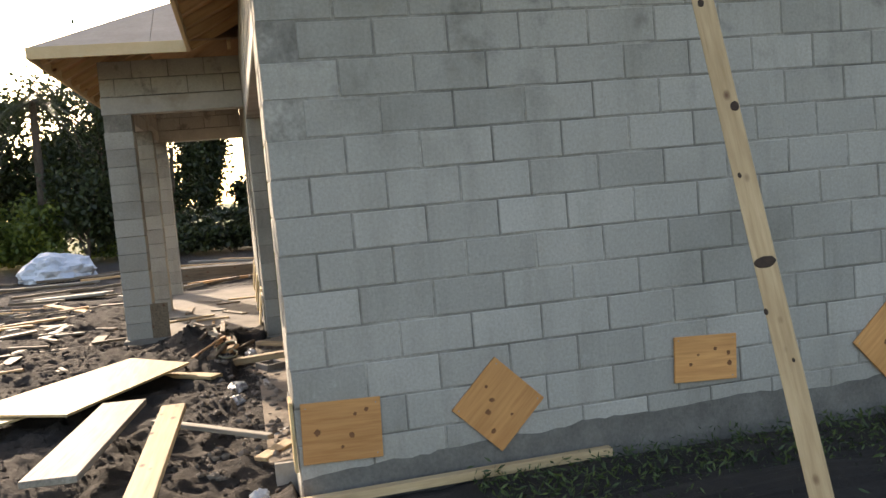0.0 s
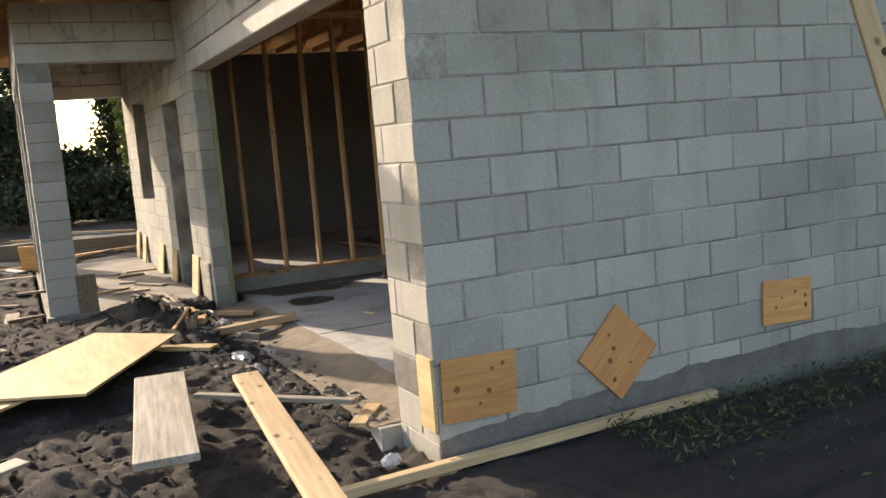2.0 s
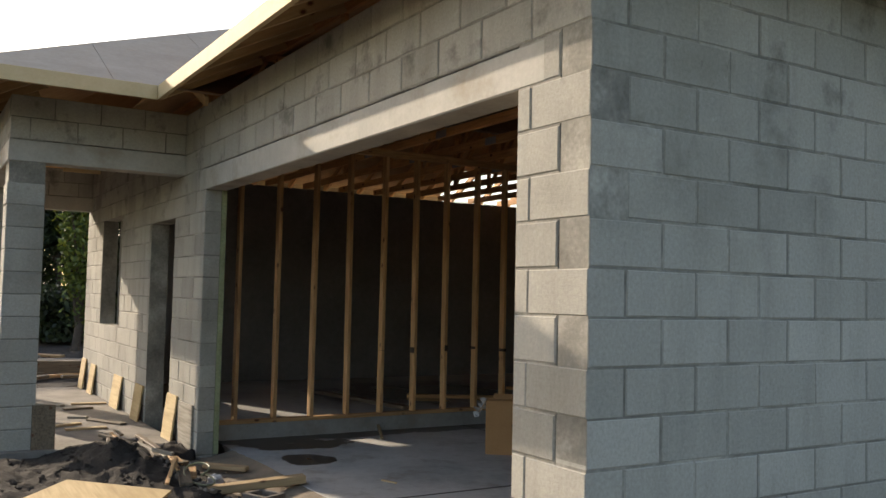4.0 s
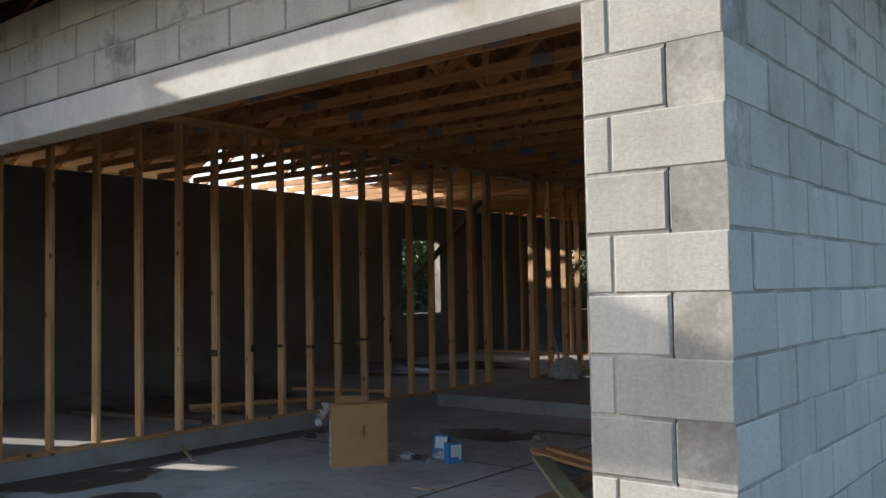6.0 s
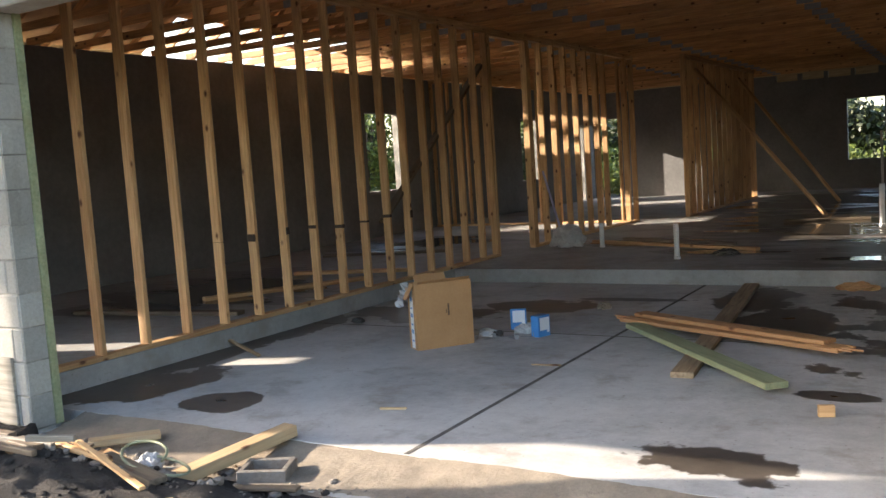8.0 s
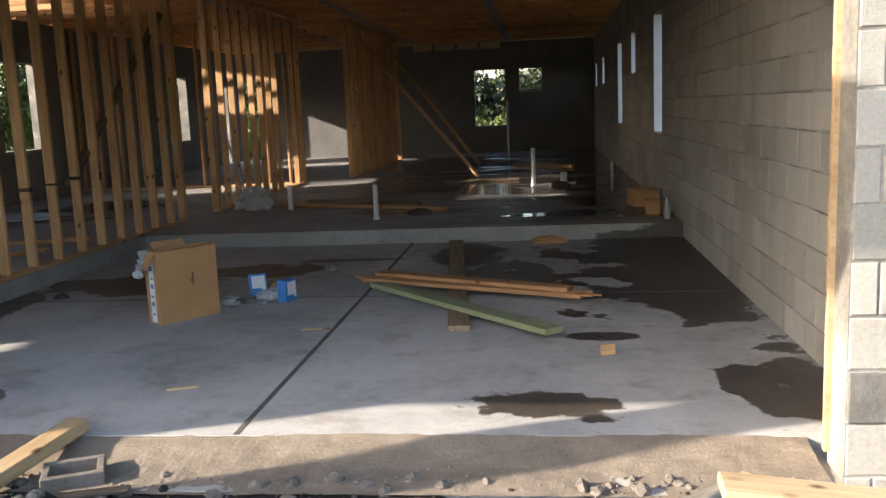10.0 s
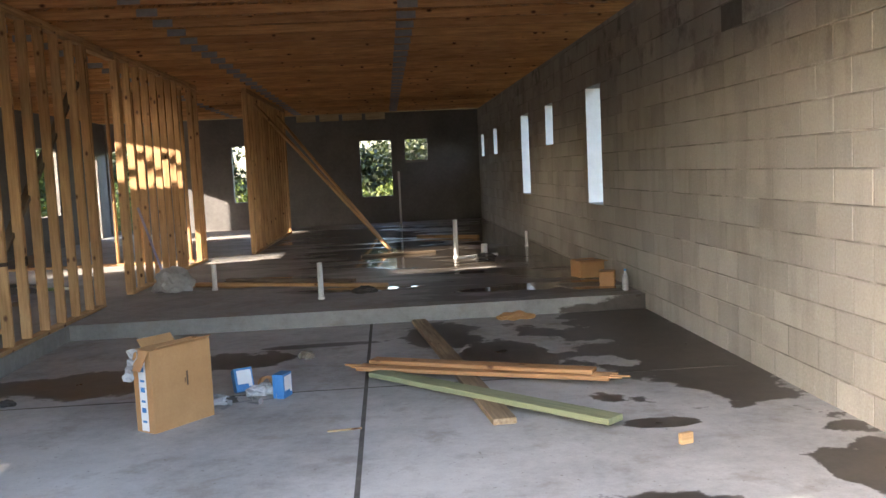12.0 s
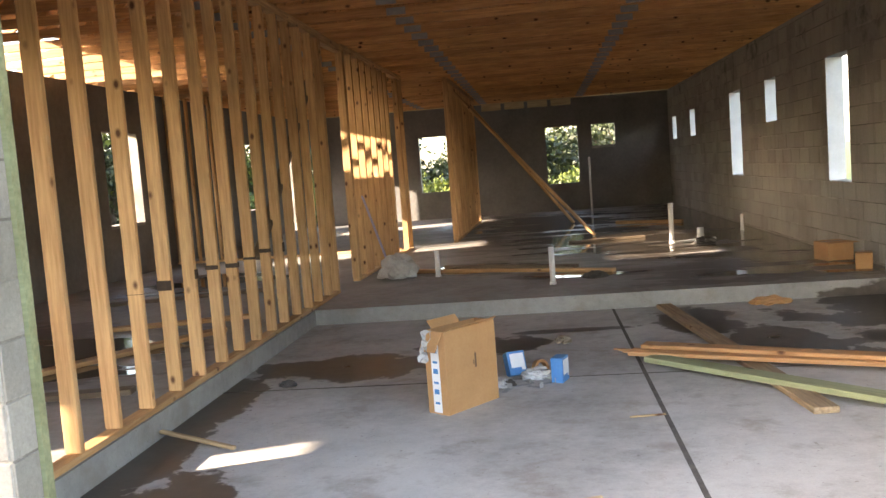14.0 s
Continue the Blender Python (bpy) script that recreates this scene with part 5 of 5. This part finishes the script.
def tree(x, y, h, spread, leaves, mat, size, label, base=-0.5, low=0.3):
    th = empty("tree", (x, y, base), label, "tree", "trees round the plot")
    bm = bmesh.new()
    top = Vector((random.uniform(-0.4, 0.4), random.uniform(-0.4, 0.4), h * 0.72))
    taper(bm, (0, 0, 0), top, 0.04 * h * 0.6, 0.012 * h)
    hubs = []
    for i in range(9):
        a = random.uniform(0, 6.283)
        f = random.uniform(low, 0.7)
        s = top * f
        e = Vector((math.cos(a) * spread * random.uniform(0.4, 0.95), math.sin(a) * spread * random.uniform(0.4, 0.95), h * random.uniform(low + 0.1, 0.95)))
        taper(bm, s, e, 0.012 * h, 0.003 * h, 6)
        hubs += [e, (s + e) / 2]
    hubs.append(Vector((0, 0, h * 0.93)))
    part("trunk", bm, M_BARK, th)
    hub = np.array([list(k) for k in hubs])
    pick = np.random.randint(0, len(hub), leaves)
    c = hub[pick] + np.random.normal(size=(leaves, 3)) * np.array([spread * 0.2, spread * 0.2, h * 0.08])
    c[:, 2] = np.maximum(c[:, 2], 0.25)
    cr = new("crown", leaf_mesh("crown", c, np.random.uniform(0.5, 1.0, leaves) * size, mat))
    cr.parent = th
    return th


def palm(x, y, h, label, base=-0.5):
    th = empty("palm_tree", (x, y, base), label, "palm", "palms round the plot")
    bm = bmesh.new()
    taper(bm, (0, 0, 0), (0.3, 0.2, h), 0.16, 0.11, 10)
    part("trunk", bm, M_BARK, th)
    verts, faces = [], []
    for k in range(20):
        a = k * 2.399 + random.uniform(-0.2, 0.2)
        rise = random.uniform(-0.2, 1.0)
        L = random.uniform(1.6, 2.3)
        for i in range(26):
            t = i / 25
            p = Vector((0.3 + math.cos(a) * L * t, 0.2 + math.sin(a) * L * t, h + rise * L * t - 1.25 * L * t * t * (1.2 - rise * 0.5)))
            w = 0.5 * (1 - t) ** 0.5 * min(1, t * 5 + 0.2)
            for s in (-1, 1):
                d = Vector((-math.sin(a) * s, math.cos(a) * s, -0.7)) * w + Vector((math.cos(a), math.sin(a), 0)) * 0.18
                b = len(verts)
                e = Vector((math.cos(a), math.sin(a), 0)) * 0.03
                verts += [tuple(p - e), tuple(p + e), tuple(p + d)]
                faces.append((b, b + 1, b + 2))
    me = bpy.data.meshes.new("crown")
    me.from_pydata(verts, [], faces)
    me.materials.append(M_LEAF)
    cr = new("crown", me)
    cr.parent = th


np.random.seed(3)
random.seed(21)
TREES = "leafy dark green tree at the edge of the plot"
BUSH = "dense bright green bush beside the plot"
for i in range(15):     # belt of trees beyond the yard
    ty = -17 + i * 1.9 + random.uniform(-0.5, 0.5)
    low_one = -1.0 < ty < 1.5
    tree(-27 - random.uniform(0, 6), ty, random.uniform(2.0, 2.4) if low_one else random.uniform(5.8, 7.8), random.uniform(0.7, 0.9) if low_one else random.uniform(0.9, 1.2) if -4.0 < ty < 4.4 else random.uniform(1.8, 2.6), 3500 if low_one else 9000, M_LEAF, 0.15, TREES, low=0.15)
for i in range(16):
    tree(-23 - random.uniform(0, 2.5), -15 + i * 1.45, random.uniform(1.9, 3.0) if i < 8 else random.uniform(1.0, 1.6), random.uniform(1.1, 1.6), 3200, random.choice((M_LEAF, M_LEAF, M_LEAF2)), 0.13, BUSH, low=0.05)
for px, py, ph in ((-25, -6.2, 5.2), (-24.5, -10.5, 4.4), (-26, -3.4, 5.0), (-23, 3.1, 4.6), (-21, 13.0, 3.4)):
    palm(px, py, ph, "tall palm with drooping fronds among the trees")
tree(-20, 1.2, 4.6, 0.5, 4200, M_LEAF2, 0.1, TREES, low=0.1)
for tx, ty, th_, ts in ((-25.5, -2.4, 4.9, 1.2), (-26.5, -4.2, 5.6, 1.4), (-23.5, 2.6, 4.6, 0.9), (-23, 4.0, 4.8, 1.0), (-22.5, 5.4, 4.6, 1.1)):
    tree(tx, ty, th_, ts, 8500, M_LEAF, 0.12, TREES, low=0.05)
for i in range(11):     # beside the left wall
    tree(-20.5 - random.uniform(0, 4), 5.5 + i * 2.1, random.uniform(2.8, 4.2), 1.8, 4500, random.choice((M_LEAF, M_LEAF2)), 0.13, TREES, low=0.1)
for k in range(11):     # past the corner of the left wall
    tree(-13.5 - 0.8 * k, 31 - 1.3 * k + random.uniform(-0.5, 0.5), random.uniform(3.2, 4.4), 1.4, 5000, random.choice((M_LEAF, M_LEAF2)), 0.12, TREES, low=0.05)
for i in range(10):     # behind the house
    tree(-14 + i * 1.9, 27 + random.uniform(0, 5), random.uniform(2.6, 3.0), 1.7, 5200, M_LEAF, 0.14, TREES, low=0.12)
for i in range(9):
    tree(-13 + i * 1.8, 24.6 + random.uniform(0, 1.0), random.uniform(1.2, 1.8), 1.0, 2600, M_LEAF2, 0.085, BUSH, low=0.05)
for i in range(14):      # beyond the long wall
    tree(15.0 + random.uniform(0, 4), 9 + i * 2.6, random.uniform(2.2, 3.2), 1.7, 4000, M_LEAF2, 0.12, TREES, low=0.1)

# weeds at the wall foot
M_WEED = leaf_material("weeds", (0.018, 0.032, 0.009), (0.06, 0.095, 0.025))
n = 2600
wx, wy = np.abs(np.random.normal(0.35, 0.3, n)) + 0.05, np.random.uniform(0.9, 4.2, n)
wz = -0.5 + np.abs(np.random.normal(0, 0.035, n))
weeds = new("weeds", leaf_mesh("weeds", np.stack([wx, wy, wz], -1), np.random.uniform(0.012, 0.032, n), M_WEED, aspect=0.25))
tagged(weeds, "low dark weeds along the foot of the wall", "weeds", "", "stuff")

# far house beyond the trees
fh = empty("far_house", (-75, 3.9, -0.9), "pale low house with a light roof beyond the trees", "house")
part("wall", box_bm((-4, 4, -3, 3, 0, 2.2)), M_WALL_FAR, fh)
bm = bmesh.new()
rv = [bm.verts.new(p) for p in ((-4.5, -3.6, 2.15), (4.5, -3.6, 2.15), (4.5, 3.6, 2.15), (-4.5, 3.6, 2.15), (-2, 0, 3.5), (2, 0, 3.5))]
for q in ((0, 1, 5, 4), (1, 2, 5), (2, 3, 4, 5), (3, 0, 4), (3, 2, 1, 0)):
    bm.faces.new([rv[i] for i in q])
part("roof", bm, M_ROOF_FAR, fh)
w = part("window", box_bm((4.0, 4.03, -1.8, -0.8, 0.8, 1.7)), M_JOINT, fh)
part("window", box_bm((4.0, 4.03, 0.9, 1.9, 0.8, 1.7)), M_JOINT, fh)

# utility pole and its wires beyond the trees
pole = empty("utility_pole", (-40, 2.55, -0.5), "dark timber utility pole with wires above the trees", "utility pole")
bm = bmesh.new()
taper(bm, (0, 0, 0), (0, 0, 7.5), 0.14, 0.1, 10)
part("shaft", bm, M_BARK, pole)
for h in (6.2, 7.1):
    stick("wire", (0.3, -45, h + 0.4), (-0.3, 45, h - 0.2), 0.03, 0.03, M_JOINT, pole)

# ---- last: the blocks of the walls ----
lay_blocks()
